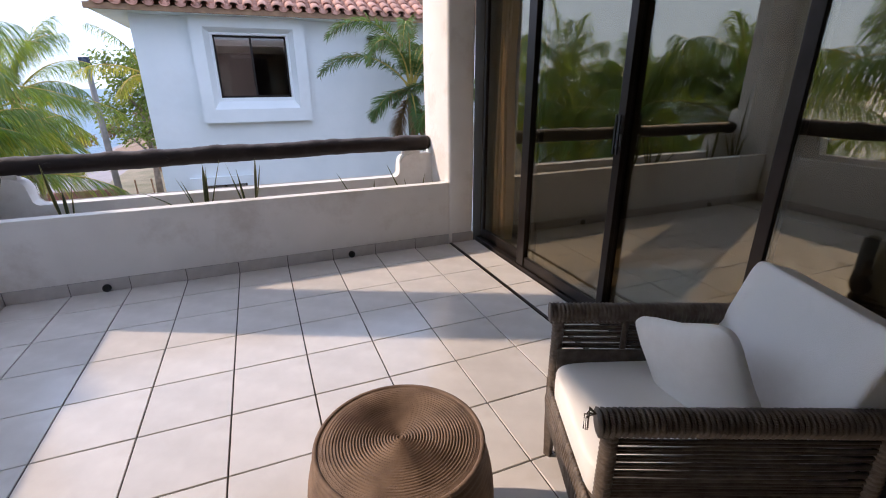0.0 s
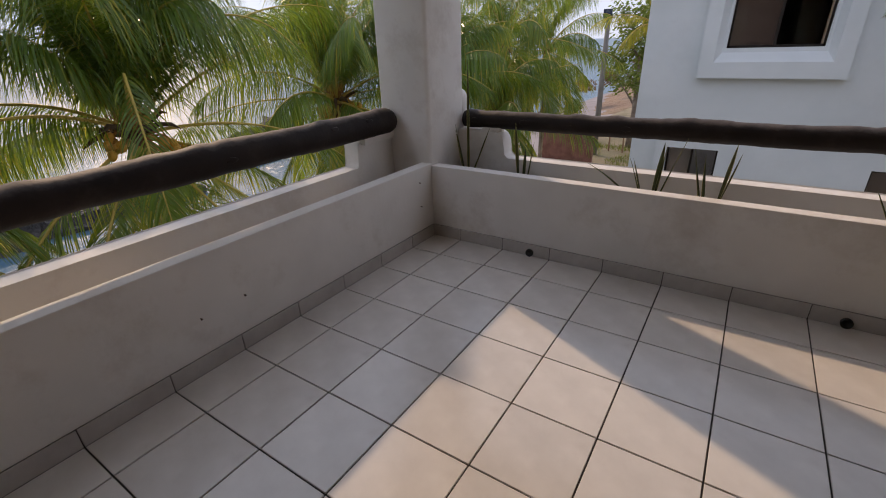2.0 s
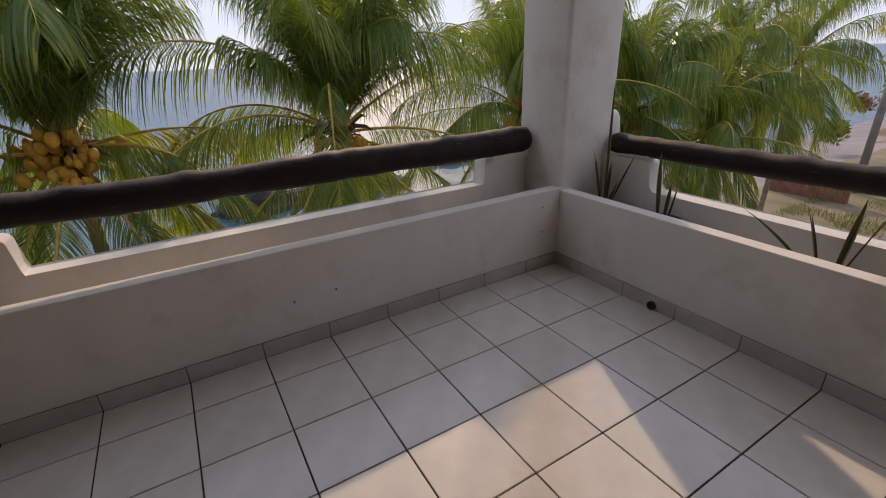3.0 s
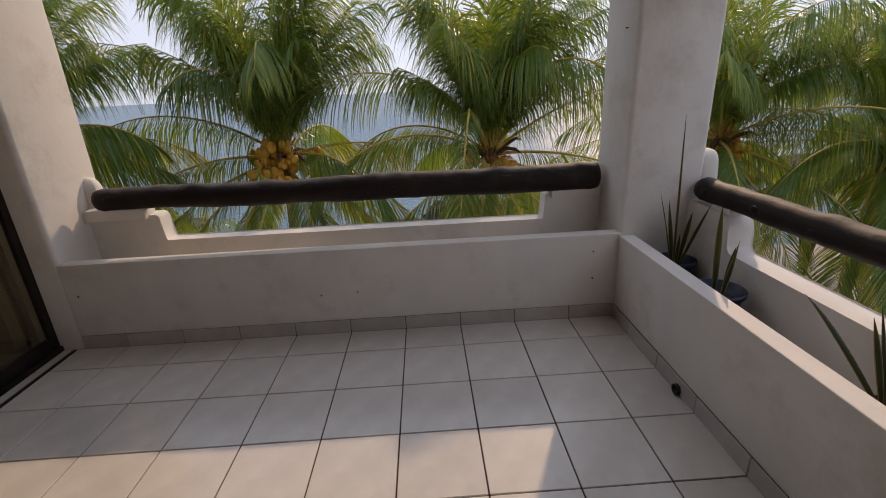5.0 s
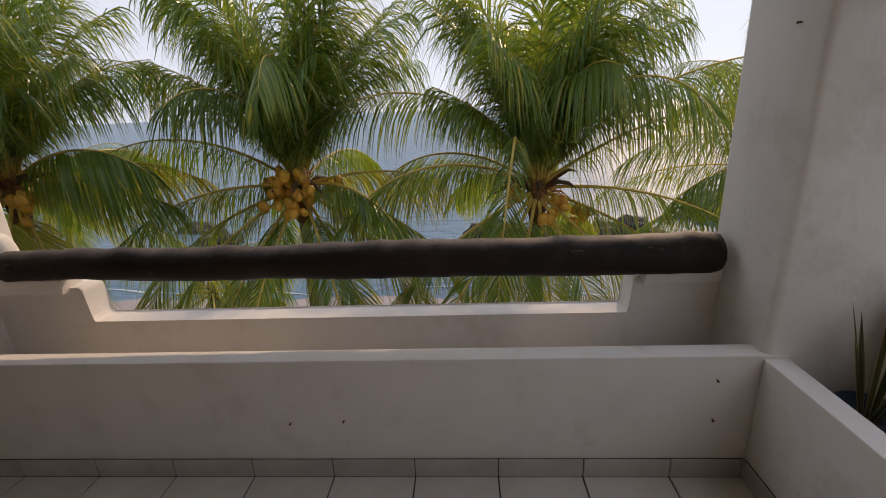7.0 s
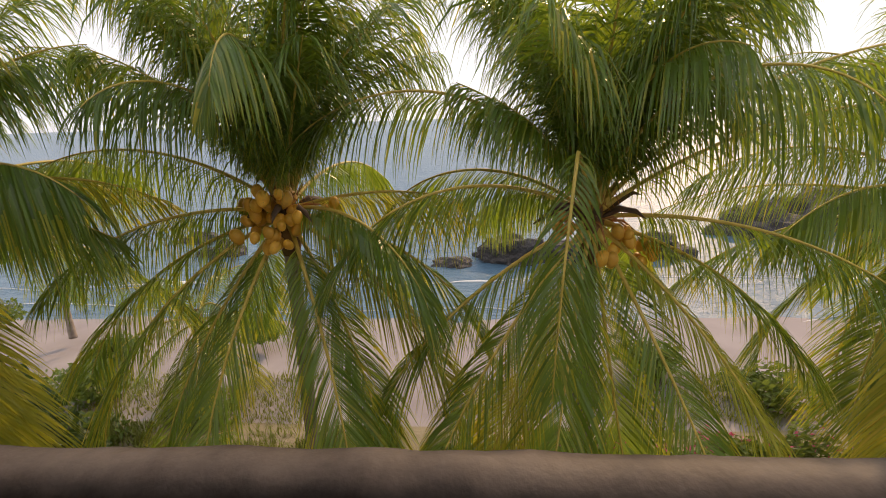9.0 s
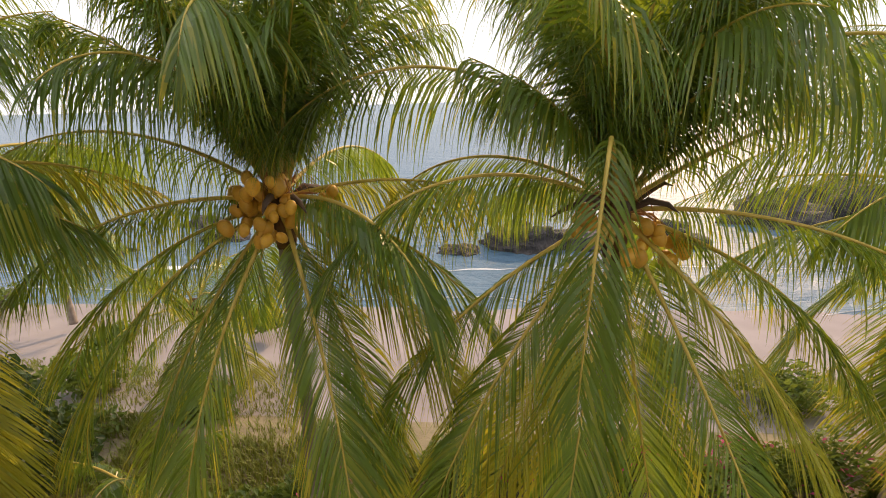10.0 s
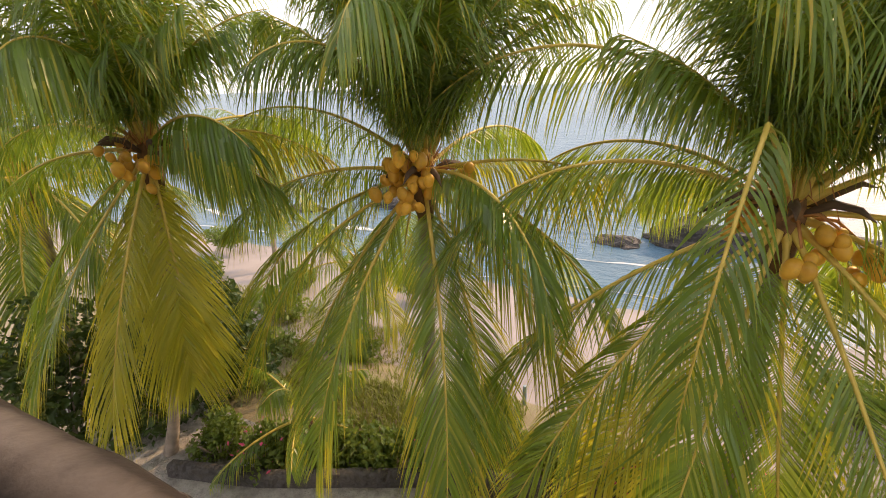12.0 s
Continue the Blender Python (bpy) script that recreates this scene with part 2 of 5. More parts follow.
M_roof = mat("terracotta_tile", (0.46, 0.24, 0.17), (0.60, 0.36, 0.27), 0.85, 5, 70, 0.4, dirt=(0.24, 0.14, 0.11), dirt_scale=3, dirt_amount=0.5, rand=0.22)
M_wood = mat("eave_wood", (0.20, 0.12, 0.07), (0.34, 0.22, 0.13), 0.8, 6, 80, 0.4)
M_concrete = mat("pole_concrete", (0.15, 0.145, 0.135), (0.22, 0.21, 0.195), 0.9, 4, 80, 0.3)
M_panel = mat("lamp_panel", (0.02, 0.025, 0.05), (0.03, 0.04, 0.07), 0.25, 6, 90, 0.05)
M_ground = mat("garden_ground", (0.17, 0.15, 0.09), (0.30, 0.25, 0.17), 0.95, 0.8, 14, 0.8, dist=0.03, dirt=(0.10, 0.12, 0.04), dirt_scale=0.35, dirt_amount=0.8)
M_sand = mat("beach_sand", (0.245, 0.22, 0.225), (0.31, 0.28, 0.285), 0.95, 0.9, 30, 0.25, dist=0.01, dirt=(0.26, 0.22, 0.19), dirt_scale=0.5)
M_rock = mat("dark_sea_rock", (0.035, 0.032, 0.032), (0.085, 0.078, 0.075), 0.75, 1.6, 9, 0.9, dist=0.15)
M_gravel = mat("grey_gravel", (0.22, 0.21, 0.20), (0.42, 0.40, 0.38), 0.95, 9, 40, 1.0, dist=0.04)
M_hill = mat("dry_hillside", (0.19, 0.125, 0.085), (0.31, 0.22, 0.15), 0.95, 0.12, 1.8, 0.8, dist=0.5, dirt=(0.10, 0.10, 0.05), dirt_scale=0.25, dirt_amount=0.8)
M_post = mat("painted_beach_post", (0.20, 0.30, 0.36), (0.32, 0.40, 0.44), 0.8, 8, 60, 0.2)
M_brick = mat("red_block_wall", (0.16, 0.07, 0.05), (0.25, 0.12, 0.09), 0.9, 4, 60, 0.3)


def sea_mat():
    m = bpy.data.materials.new("sea_water")
    m.use_nodes = True
    n, l = m.node_tree.nodes, m.node_tree.links
    b = n["Principled BSDF"]
    co = n.new("ShaderNodeTexCoord")
    mp = n.new("ShaderNodeMapping")
    mp.inputs["Scale"].default_value = (1.0, 0.45, 1.0)
    l.new(co.outputs["Object"], mp.inputs["Vector"])
    a = n.new("ShaderNodeTexNoise")
    a.inputs["Scale"].default_value = 0.9
    a.inputs["Detail"].default_value = 8
    a.inputs["Roughness"].default_value = 0.6
    l.new(mp.outputs[0], a.inputs["Vector"])
    big = n.new("ShaderNodeTexNoise")
    big.inputs["Scale"].default_value = 0.02
    big.inputs["Detail"].default_value = 4
    l.new(mp.outputs[0], big.inputs["Vector"])
    ramp = n.new("ShaderNodeValToRGB")
    ramp.color_ramp.elements[0].color = (0.06, 0.13, 0.20, 1)
    ramp.color_ramp.elements[1].color = (0.095, 0.175, 0.245, 1)
    l.new(big.outputs["Fac"], ramp.inputs["Fac"])
    l.new(ramp.outputs["Color"], b.inputs["Base Color"])
    b.inputs["Roughness"].default_value = 0.34
    b.inputs["Specular IOR Level"].default_value = 0.5
    b.inputs["IOR"].default_value = 1.33
    bp = n.new("ShaderNodeBump")
    bp.inputs["Strength"].default_value = 0.8
    bp.inputs["Distance"].default_value = 0.40
    l.new(a.outputs["Fac"], bp.inputs["Height"])
    l.new(bp.outputs["Normal"], b.inputs["Normal"])
    return m


M_sea = sea_mat()
M_foam = mat("sea_foam", (0.62, 0.64, 0.66), (0.75, 0.76, 0.77), 0.8, 2, 20, 0.5, dist=0.03)


# ---- mesh helpers ----
def finish(name, bm, material, smooth=False, bevel=0.0, segs=2):
    if bevel:
        bmesh.ops.bevel(bm, geom=list(bm.edges), offset=bevel, segments=segs, affect='EDGES', profile=0.6)
    bmesh.ops.recalc_face_normals(bm, faces=bm.faces)
    me = bpy.data.meshes.new(name)
    bm.to_mesh(me)
    bm.free()
    me.materials.append(material)
    if smooth:
        for p in me.polygons:
            p.use_smooth = True
    return me


def part(name, bm, material, parent=None, label="", smooth=False, bevel=0.0, m=None):
    ob = new(name, finish(name, bm, material, smooth, bevel))
    if parent is not None:
        ob.parent = parent
    if m is not None:
        ob.matrix_basis = m
    if label:
        tagged(ob, label)
    return ob


def share(name, me, parent, m):
    """One more piece on a mesh that is already there."""
    ob = new(name, me)
    ob.parent = parent
    ob.matrix_basis = m
    return ob


def empty(name, m, label, category, group="", kind=""):
    ob = new(name)
    ob.empty_display_size = 0.1
    ob.matrix_basis = m
    return tagged(ob, label, category, group, kind)


def box(bm, x0, x1, y0, y1, z0, z1):
    v = [bm.verts.new((x, y, z)) for x in (x0, x1) for y in (y0, y1) for z in (z0, z1)]
    for f in ((0, 1, 3, 2), (4, 6, 7, 5), (0, 4, 5, 1), (2, 3, 7, 6), (0, 2, 6, 4), (1, 5, 7, 3)):
        bm.faces.new([v[i] for i in f])
    return bm


def boxes(*args):
    bm = bmesh.new()
    for a in args:
        box(bm, *a)
    return bm


def tube(bm, pts, radii, n=8, cap=True):
    """A round tube along points."""
    rings = []
    for i, p in enumerate(pts):
        p = Vector(p)
        d = Vector(pts[min(i + 1, len(pts) - 1)]) - Vector(pts[max(i - 1, 0)])
        d.normalize()
        up = Vector((0, 0, 1)) if abs(d.z) < 0.95 else Vector((1, 0, 0))
        a = d.cross(up).normalized()
        b = a.cross(d)
        r = radii[i] if isinstance(radii, (list, tuple)) else radii
        rings.append([bm.verts.new(p + (a * math.cos(k * 2 * math.pi / n) + b * math.sin(k * 2 * math.pi / n)) * r) for k in range(n)])
    for q, w in zip(rings, rings[1:]):
        for k in range(n):
            bm.faces.new((q[k], q[(k + 1) % n], w[(k + 1) % n], w[k]))
    if cap:
        bm.faces.new(rings[0][::-1])
        bm.faces.new(rings[-1])
    return bm


def lathe(bm, profile, n=32, cx=0.0, cy=0.0):
    rings = [[bm.verts.new((cx + r * math.cos(k * 2 * math.pi / n), cy + r * math.sin(k * 2 * math.pi / n), z)) for k in range(n)] for r, z in profile]
    for q, w in zip(rings, rings[1:]):
        for k in range(n):
            bm.faces.new((q[k], q[(k + 1) % n], w[(k + 1) % n], w[k]))
    bm.faces.new(rings[0][::-1])
    bm.faces.new(rings[-1])
    return bm


def extrude_outline(bm, pts, lo, hi, axis):
    """A closed outline drawn in two axes, thickened along the third ('x' or 'y')."""
    def at(p, t):
        return (t, p[0], p[1]) if axis == "x" else (p[0], t, p[1])
    a = [bm.verts.new(at(p, lo)) for p in pts]
    b = [bm.verts.new(at(p, hi)) for p in pts]
    bm.faces.new(a)
    bm.faces.new(b[::-1])
    for i in range(len(pts)):
        j = (i + 1) % len(pts)
        bm.faces.new((a[j], a[i], b[i], b[j]))
    return bm


def rough_up(bm, amount, scale, seed=0.0):
    for v in bm.verts:
        v.co += Vector(noise.noise_vector(v.co * scale + Vector((seed, seed * 1.7, 3.1)))) * amount
    return bm


# ---- large structure: terrace ----
T = 0.333                      # tile module
XB, YA = -0.235, 0.28          # inner faces of the sea parapet and the side parapet
XG, YG = 3.22, -3.08           # planes of the two sliding-glass walls
TOP = 0.528                    # top of the inner parapets
CEIL = 2.62
GROUND = -3.6

floor_slab = part("floor", boxes((XB - 0.5, XG + 0.02, YG - 0.06, YA + 0.5, -0.25, -0.006)), M_grout)
tagged(floor_slab, "terrace floor of matt beige ceramic tiles with dark joints", "floor", kind="structure")

# inner parapet of the side facing the neighbour, and of the sea side
wall_side = part("wall_side", boxes((XB, 2.97, YA, YA + 0.085, -0.25, TOP - 0.011)), M_stucco, bevel=0.006)
tagged(wall_side, "low white stucco planter wall with tiled skirting", "wall", kind="structure")
wall_sea = part("wall_sea", boxes((XB - 0.085, XB, -2.93, YA + 0.085, -0.25, TOP + 0.001)), M_stucco, bevel=0.006)
tagged(wall_sea, "low white stucco parapet with tiled skirting and screw marks", "wall", kind="structure")


def notch_outline(a, b, s0, s1, low, high, base, r=0.055):
    """Outer parapet seen square on: raised rounded shoulders at both ends, a low middle."""
    pts = [(a, base), (b, base), (b, high)]
    for k in range(0, 7):
        t = k / 6 * math.pi / 2
        pts.append((s1 + r - r * math.sin(t), high - r + r * math.cos(t)))
    pts += [(s1 - 0.004, low + 0.03), (s1 - 0.35 * r, low + 0.006), (s1 - 0.6 * r, low)]
    pts += [(s0 + 0.6 * r, low), (s0 + 0.35 * r, low + 0.006), (s0 + 0.004, low + 0.03)]
    for k in range(0, 7):
        t = k / 6 * math.pi / 2
        pts.append((s0 - r + r * math.cos(t), high - r + r * math.sin(t)))
    pts.append((a, high))
    return pts


outer_side = part("wall_side_outer", extrude_outline(bmesh.new(), notch_outline(-0.25, 2.99, 0.13, 2.68, 0.515, 0.705, GROUND, 0.075), 0.665, 0.80, "y"), M_stucco, bevel=0.008)
tagged(outer_side, "white stucco outer planter wall with rounded raised ends", "wall", kind="structure")
outer_sea = part("wall_sea_outer", extrude_outline(bmesh.new(), notch_outline(-2.93, 0.29, -2.50, -0.07, 0.536, 0.712, GROUND, 0.028), -0.70, -0.575, "x"), M_stucco, bevel=0.008)
tagged(outer_sea, "white stucco outer parapet with rounded raised ends under the rail", "wall", kind="structure")

planter_floor = part("planter_bed", boxes((XB - 0.02, 2.97, YA + 0.08, 0.67, -0.2, 0.22), (0.56, 2.968, YA + 0.082, 0.668, -0.19, 0.285), (-0.58, XB - 0.08, -2.93, YA, -0.2, 0.20)), M_soil)
tagged(planter_floor, "dark damp soil in the planter troughs", "soil", kind="structure")


def soft_pillar(name, x0, x1, y0, y1, z0, z1, label):
    bm = bmesh.new()
    n = 26
    for i in range(n + 1):
        z = z0 + (z1 - z0) * i / n
        w = [noise.noise(Vector((x0 * 3 + k * 5.3, y0 * 2, z * 1.4))) * 0.006 for k in range(4)]
        ring = []
        r = 0.028
        for cx, cy, a0, k in ((x1 - r, y1 - r, 0, 0), (x0 + r, y1 - r, 90, 1), (x0 + r, y0 + r, 180, 2), (x1 - r, y0 + r, 270, 3)):
            for s in range(4):
                a = radians(a0 + s * 30)
                ring.append(bm.verts.new((cx + r * math.cos(a) + w[k], cy + r * math.sin(a) - w[k], z)))
        if i:
            for k in range(16):
                bm.faces.new((last[k], last[(k + 1) % 16], ring[(k + 1) % 16], ring[k]))
        else:
            bm.faces.new(ring[::-1])
        last = ring
    bm.faces.new(last)
    ob = part(name, bm, M_stucco, smooth=True)
    return tagged(ob, label, "pillar", kind="structure")


soft_pillar("pillar_corner", -0.66, XB - 0.004, YA + 0.004, 0.735, GROUND, CEIL + 0.05, "white stucco corner pillar standing in the planter")
soft_pillar("pillar_side", 2.965, 3.19, YA - 0.001, 0.83, GROUND, CEIL + 0.05, "white stucco end pillar beside the sliding glass")
soft_pillar("pillar_sea", -0.76, XB + 0.001, -3.34, -2.925, GROUND, CEIL + 0.05, "white stucco end pillar of the sea parapet")

ceiling = part("ceiling", boxes((-0.66, 7.0, -7.0, 0.78, CEIL, CEIL + 0.2)), M_ceiling)
tagged(ceiling, "plain white plastered terrace ceiling", "ceiling", kind="structure")

# skirting tiles and drains
me_sk = {}


def skirt(parent, x0, x1, y0, y1):
    me = me_sk.setdefault(("%.3f" % (x1 - x0), "%.3f" % (y1 - y0)), None)
    if me is None:
        me = finish("skirting_tile", boxes((0, x1 - x0, 0, y1 - y0, 0, 0.082)), M_skirt, bevel=0.002, segs=1)
        me_sk[("%.3f" % (x1 - x0), "%.3f" % (y1 - y0))] = me
    share("skirting_tile", me, parent, pose(x0, y0, 0.0))


# glass wall interior: plain closed room behind the panes, its shade put into dark colours
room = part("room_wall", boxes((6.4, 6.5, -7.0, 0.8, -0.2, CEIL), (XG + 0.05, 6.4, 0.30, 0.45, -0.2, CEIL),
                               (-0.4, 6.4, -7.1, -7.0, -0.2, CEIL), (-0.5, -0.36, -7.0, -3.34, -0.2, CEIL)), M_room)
tagged(room, "plain room walls behind the glass, coloured dark to stand for shade", "wall", kind="structure")
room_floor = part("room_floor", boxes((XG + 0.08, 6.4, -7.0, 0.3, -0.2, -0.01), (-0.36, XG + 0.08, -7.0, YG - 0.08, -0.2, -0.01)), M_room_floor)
tagged(room_floor, "stone floor inside the rooms, coloured dark to stand for shade", "floor", kind="structure")


# ---- sliding glass doors ----
def glass_door(name, m, width, height, label, handle_side=None, stile=0.05, depth=0.03):
    """A framed sliding pane in its own axes: x along the width, y through the frame."""
    d = empty(name, m, label, "sliding door", group="sliding glass doors", kind="structure")
    fr = [(0, stile, -depth / 2, depth / 2, 0, height), (width - stile, width, -depth / 2, depth / 2, 0, height),
          (stile, width - stile, -depth / 2, depth / 2, 0, 0.07), (stile, width - stile, -depth / 2, depth / 2, height - 0.06, height)]
    for a in fr:
        part("stile" if a[5] == height and a[4] == 0 else "cross_rail", boxes(a), M_bronze, d, bevel=0.004)
    bm = boxes((stile - 0.01, width - stile + 0.01, -0.003, 0.003, 0.065, height - 0.055))
    p = part("pane", bm, M_glass, d, "tinted reflective glass")
    if handle_side is not None:
        hx = stile / 2 if handle_side == 0 else width - stile / 2
        for sx in (-0.012, 0.012):
            h = part("handle", boxes((hx + sx - 0.005, hx + sx + 0.005, -depth / 2 - 0.022, -depth / 2 - 0.012, 0.90, 1.09)), M_black, d, bevel=0.002)
        part("latch", boxes((hx - 0.02, hx + 0.02, -depth / 2 - 0.012, -depth / 2, 0.93, 1.0)), M_chrome, d, "small steel latch plate", bevel=0.003)
    return d


DH = CEIL - 0.06
# wall on the landward side: local x runs toward -y, local -y faces the terrace
glass_door("door_1", pose(XG + 0.06, 0.27, 0.03, 0, 0, -90), 0.80, DH - 0.03, "fixed dark bronze framed glass pane beside the pillar", stile=0.034)
door_2 = glass_door("door_2", pose(XG + 0.025, -0.40, 0.03, 0, 0, -90), 0.89, DH - 0.03, "dark bronze framed sliding glass door, closed", handle_side=1, stile=0.048, depth=0.03)
part("meeting_stile", boxes((-0.004, 0.082, -0.024, 0.024, 0.002, DH - 0.034)), M_bronze, door_2, bevel=0.004)
glass_door("door_3", pose(XG + 0.06, -1.235, 0.03, 0, 0, -90), 0.825, DH - 0.03, "dark bronze framed sliding glass door with handle", stile=0.048)
glass_door("door_4", pose(XG + 0.025, -2.01, 0.03, 0, 0, -90), 1.05, DH - 0.03, "dark bronze framed glass pane behind the armchair", stile=0.048)
# wall across the back end, one leaf slid open
glass_door("door_5", pose(-0.24, YG, 0.03), 1.12, DH - 0.03, "dark bronze framed glass pane reaching the sea pillar")
glass_door("door_6", pose(-0.18, YG - 0.055, 0.03), 1.12, DH - 0.03, "dark bronze framed sliding leaf pushed open", handle_side=1)
glass_door("door_7", pose(2.35, YG, 0.03), 0.84, DH - 0.03, "fixed dark bronze framed glass pane at the inner corner")
for nm, a in (("door_track", (XG - 0.005, XG + 0.11, -3.05, 0.275, -0.01, 0.028)), ("door_track", (-0.24, 3.2, YG - 0.09, YG + 0.03, -0.01, 0.028)),
              ("door_head", (XG - 0.005, XG + 0.11, -3.05, 0.275, CEIL - 0.06, CEIL)), ("door_head", (-0.24, 3.2, YG - 0.09, YG + 0.03, CEIL - 0.06, CEIL))):
    tagged(part(nm, boxes(a), M_bronze, bevel=0.004), "dark bronze aluminium sliding-door track", "door track", kind="structure")
corner = part("door_post", boxes((XG + 0.0, XG + 0.11, YG - 0.09, YG + 0.028, 0.028, CEIL - 0.06)), M_bronze, bevel=0.004)
tagged(corner, "dark bronze corner post between the glass walls", "door post", kind="structure")
chan = part("drain_channel", boxes((2.975, 2.992, -2.93, YA - 0.01, -0.03, 0.004)), M_bronze)
tagged(chan, "narrow dark metal drain strip along the sliding doors", "drain", kind="structure")
chan2 = part("drain_channel", boxes((XB + 0.02, 2.97, -2.985, -2.968, -0.03, 0.004)), M_black)
tagged(chan2, "narrow dark drain slot along the back glass", "drain", kind="structure")


def curtain():
    """A gathered drop with deep uneven folds, drawn in at the middle of its height."""
    bm = bmesh.new()
    n, m, z0, z1 = 150, 12, 0.06, 2.44
    rows = []
    for k in range(m + 1):
        z = z0 + (z1 - z0) * k / m
        pinch = 1 - 0.25 * math.exp(-((z - 1.25) / 0.45) ** 2)
        row = []
        for i in range(n):
            u = i / (n - 1)
            ph = u * 4.3 * 2 * math.pi + 0.7 * math.sin(u * 9) + 0.35 * math.sin(z * 1.3 + u * 5)
            row.append(bm.verts.new((3.375 + 0.05 * math.sin(ph) * (0.75 + 0.25 * math.sin(z * 2 + u * 7)), 0.20 - 0.19 * u * pinch - 0.012 * math.sin(ph * 2), z)))
        rows.append(row)
    for a, b in zip(rows, rows[1:]):
        for i in range(n - 1):
            bm.faces.new((a[i], a[i + 1], b[i + 1], b[i]))
    bmesh.ops.solidify(bm, geom=list(bm.faces), thickness=0.004)
    ob = part("curtain", bm, M_curtain, smooth=True)
    return tagged(ob, "gathered golden fabric curtain hanging inside the glass", "curtain")


curtain()
rod = part("curtain_rod", tube(bmesh.new(), [(3.345, 0.29, 2.46), (3.345, -2.9, 2.46)], 0.012, 8), M_bronze)
tagged(rod, "thin dark curtain rod inside the room", "curtain rod")


def superbox(bm, cx, cy, cz, sx, sy, sz, power=4.0, nu=40, nv=20, puff=0.0):
    """A stuffed rounded block."""
    def f(w):
        return math.copysign(abs(w) ** (2.0 / power), w)
    rows = []
    for j in range(nv + 1):
        v = -math.pi / 2 + math.pi * j / nv
        row = []
        for i in range(nu):
            u = 2 * math.pi * i / nu
            x, y, z = f(math.cos(v)) * f(math.cos(u)), f(math.cos(v)) * f(math.sin(u)), f(math.sin(v))
            k = 1 + puff * (1 - x * x) * (1 - y * y)
            row.append(bm.verts.new((cx + sx * x, cy + sy * y, cz + sz * z * k)))
        rows.append(row)
    for a, b in zip(rows, rows[1:]):
        for i in range(nu):
            bm.faces.new((a[i], a[(i + 1) % nu], b[(i + 1) % nu], b[i]))
    bmesh.ops.remove_doubles(bm, verts=bm.verts, dist=0.0005)
    return bm


# ---- handrail logs ----
def log_rail(name, p0, p1, r, label, seed, taper=0.0):
    bm = bmesh.new()
    n = 90
    p0, p1 = Vector(p0), Vector(p1)
    pts, rad = [], []
    for i in range(n + 1):
        t = i / n
        p = p0.lerp(p1, t)
        p.z += 0.012 * noise.noise(Vector((t * 4, seed, 0))) + 0.01 * math.sin(t * 3.1 + seed)
        p += Vector((0.010 * noise.noise(Vector((t * 5, seed, 7))), 0.010 * noise.noise(Vector((t * 5, seed, 9))), 0))
        pts.append(p)
        k = r * (1 + taper * (t - 0.5)) * (1 + 0.09 * noise.noise(Vector((t * 9, seed, 3))) + 0.05 * noise.noise(Vector((t * 26, seed, 5))))
        if i in (0, n):
            k *= 0.86
        rad.append(k)
    tube(bm, pts, rad, 18)
    for v in bm.verts:
        w = noise.noise(v.co * 9 + Vector((seed, 0, 0)))
        c = noise.noise(v.co * 22 + Vector((0, seed, 0)))
        v.co += Vector((0, 0, 1)) * 0.004 * c + Vector((0.6, 0.6, 0.5)) * 0.004 * w
    # knots
    for k in range(7):
        t = (k + 0.5 + 0.4 * math.sin(k * 2.3 + seed)) / 7
        c = p0.lerp(p1, t) + Vector((0, 0, r * 0.9))
        for v in bm.verts:
            d = (v.co - c).length
            if d < 0.07:
                v.co.z += 0.011 * (1 - d / 0.07)
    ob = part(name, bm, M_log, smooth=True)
    d = (p1 - p0).normalized()
    for q, sg, rr in ((pts[0], -1, rad[0]), (pts[-1], 1, rad[-1])):
        part("end_grain", tube(bmesh.new(), [q + d * sg * 0.0005, q + d * sg * 0.003], [rr * 0.93, rr * 0.88], 18), M_endgrain, ob, "sawn end grain of the log")
    rnd = random.Random(int(seed * 10))
    for k in range(9):
        i = int((k + 0.5) / 9 * n + rnd.uniform(-3, 3))
        a = rnd.choice((rnd.uniform(-0.4, 0.5), rnd.uniform(2.7, 3.4)))
        side = d.cross(Vector((0, 0, 1)))
        o = side * math.cos(a) + Vector((0, 0, 1)) * math.sin(a)
        b = bmesh.new()
        bmesh.ops.create_icosphere(b, subdivisions=2, radius=1.0)
        for v in b.verts:
            v.co = pts[i] + o * (rad[i] * 0.97 + v.co.z * 0.004) + d * v.co.x * rnd.uniform(0.030, 0.034) + d.cross(o) * v.co.y * 0.016
        part("knot", rough_up(b, 0.004, 40, k), M_log, ob, smooth=True)
    return tagged(ob, label, "handrail")


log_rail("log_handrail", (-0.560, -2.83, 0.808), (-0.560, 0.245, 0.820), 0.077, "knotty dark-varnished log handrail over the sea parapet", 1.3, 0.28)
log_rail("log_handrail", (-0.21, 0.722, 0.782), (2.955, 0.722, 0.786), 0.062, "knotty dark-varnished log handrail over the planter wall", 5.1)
# sea-side pads stretched past the mortar to stop sun slipping under the log
for x, y in ((-0.60, -0.02), (-0.60, -2.66)):
    tagged(part("mortar_bed", rough_up(boxes((x - 0.05, x + 0.06, *(((-0.04, 0.275)) if y > -1 else (-2.92, -2.56)), 0.69, 0.765)), 0.012, 14, x + y), M_stucco, bevel=0.006), "rough mortar pad between log and wall", "mortar pad")
for x in (0.02, 2.80):
    tagged(part("mortar_bed", rough_up(boxes((x - 0.08, x + 0.07, 0.685, 0.765, 0.695, 0.735)), 0.012, 14, x), M_stucco, bevel=0.006), "rough mortar pad between log and wall", "mortar pad")


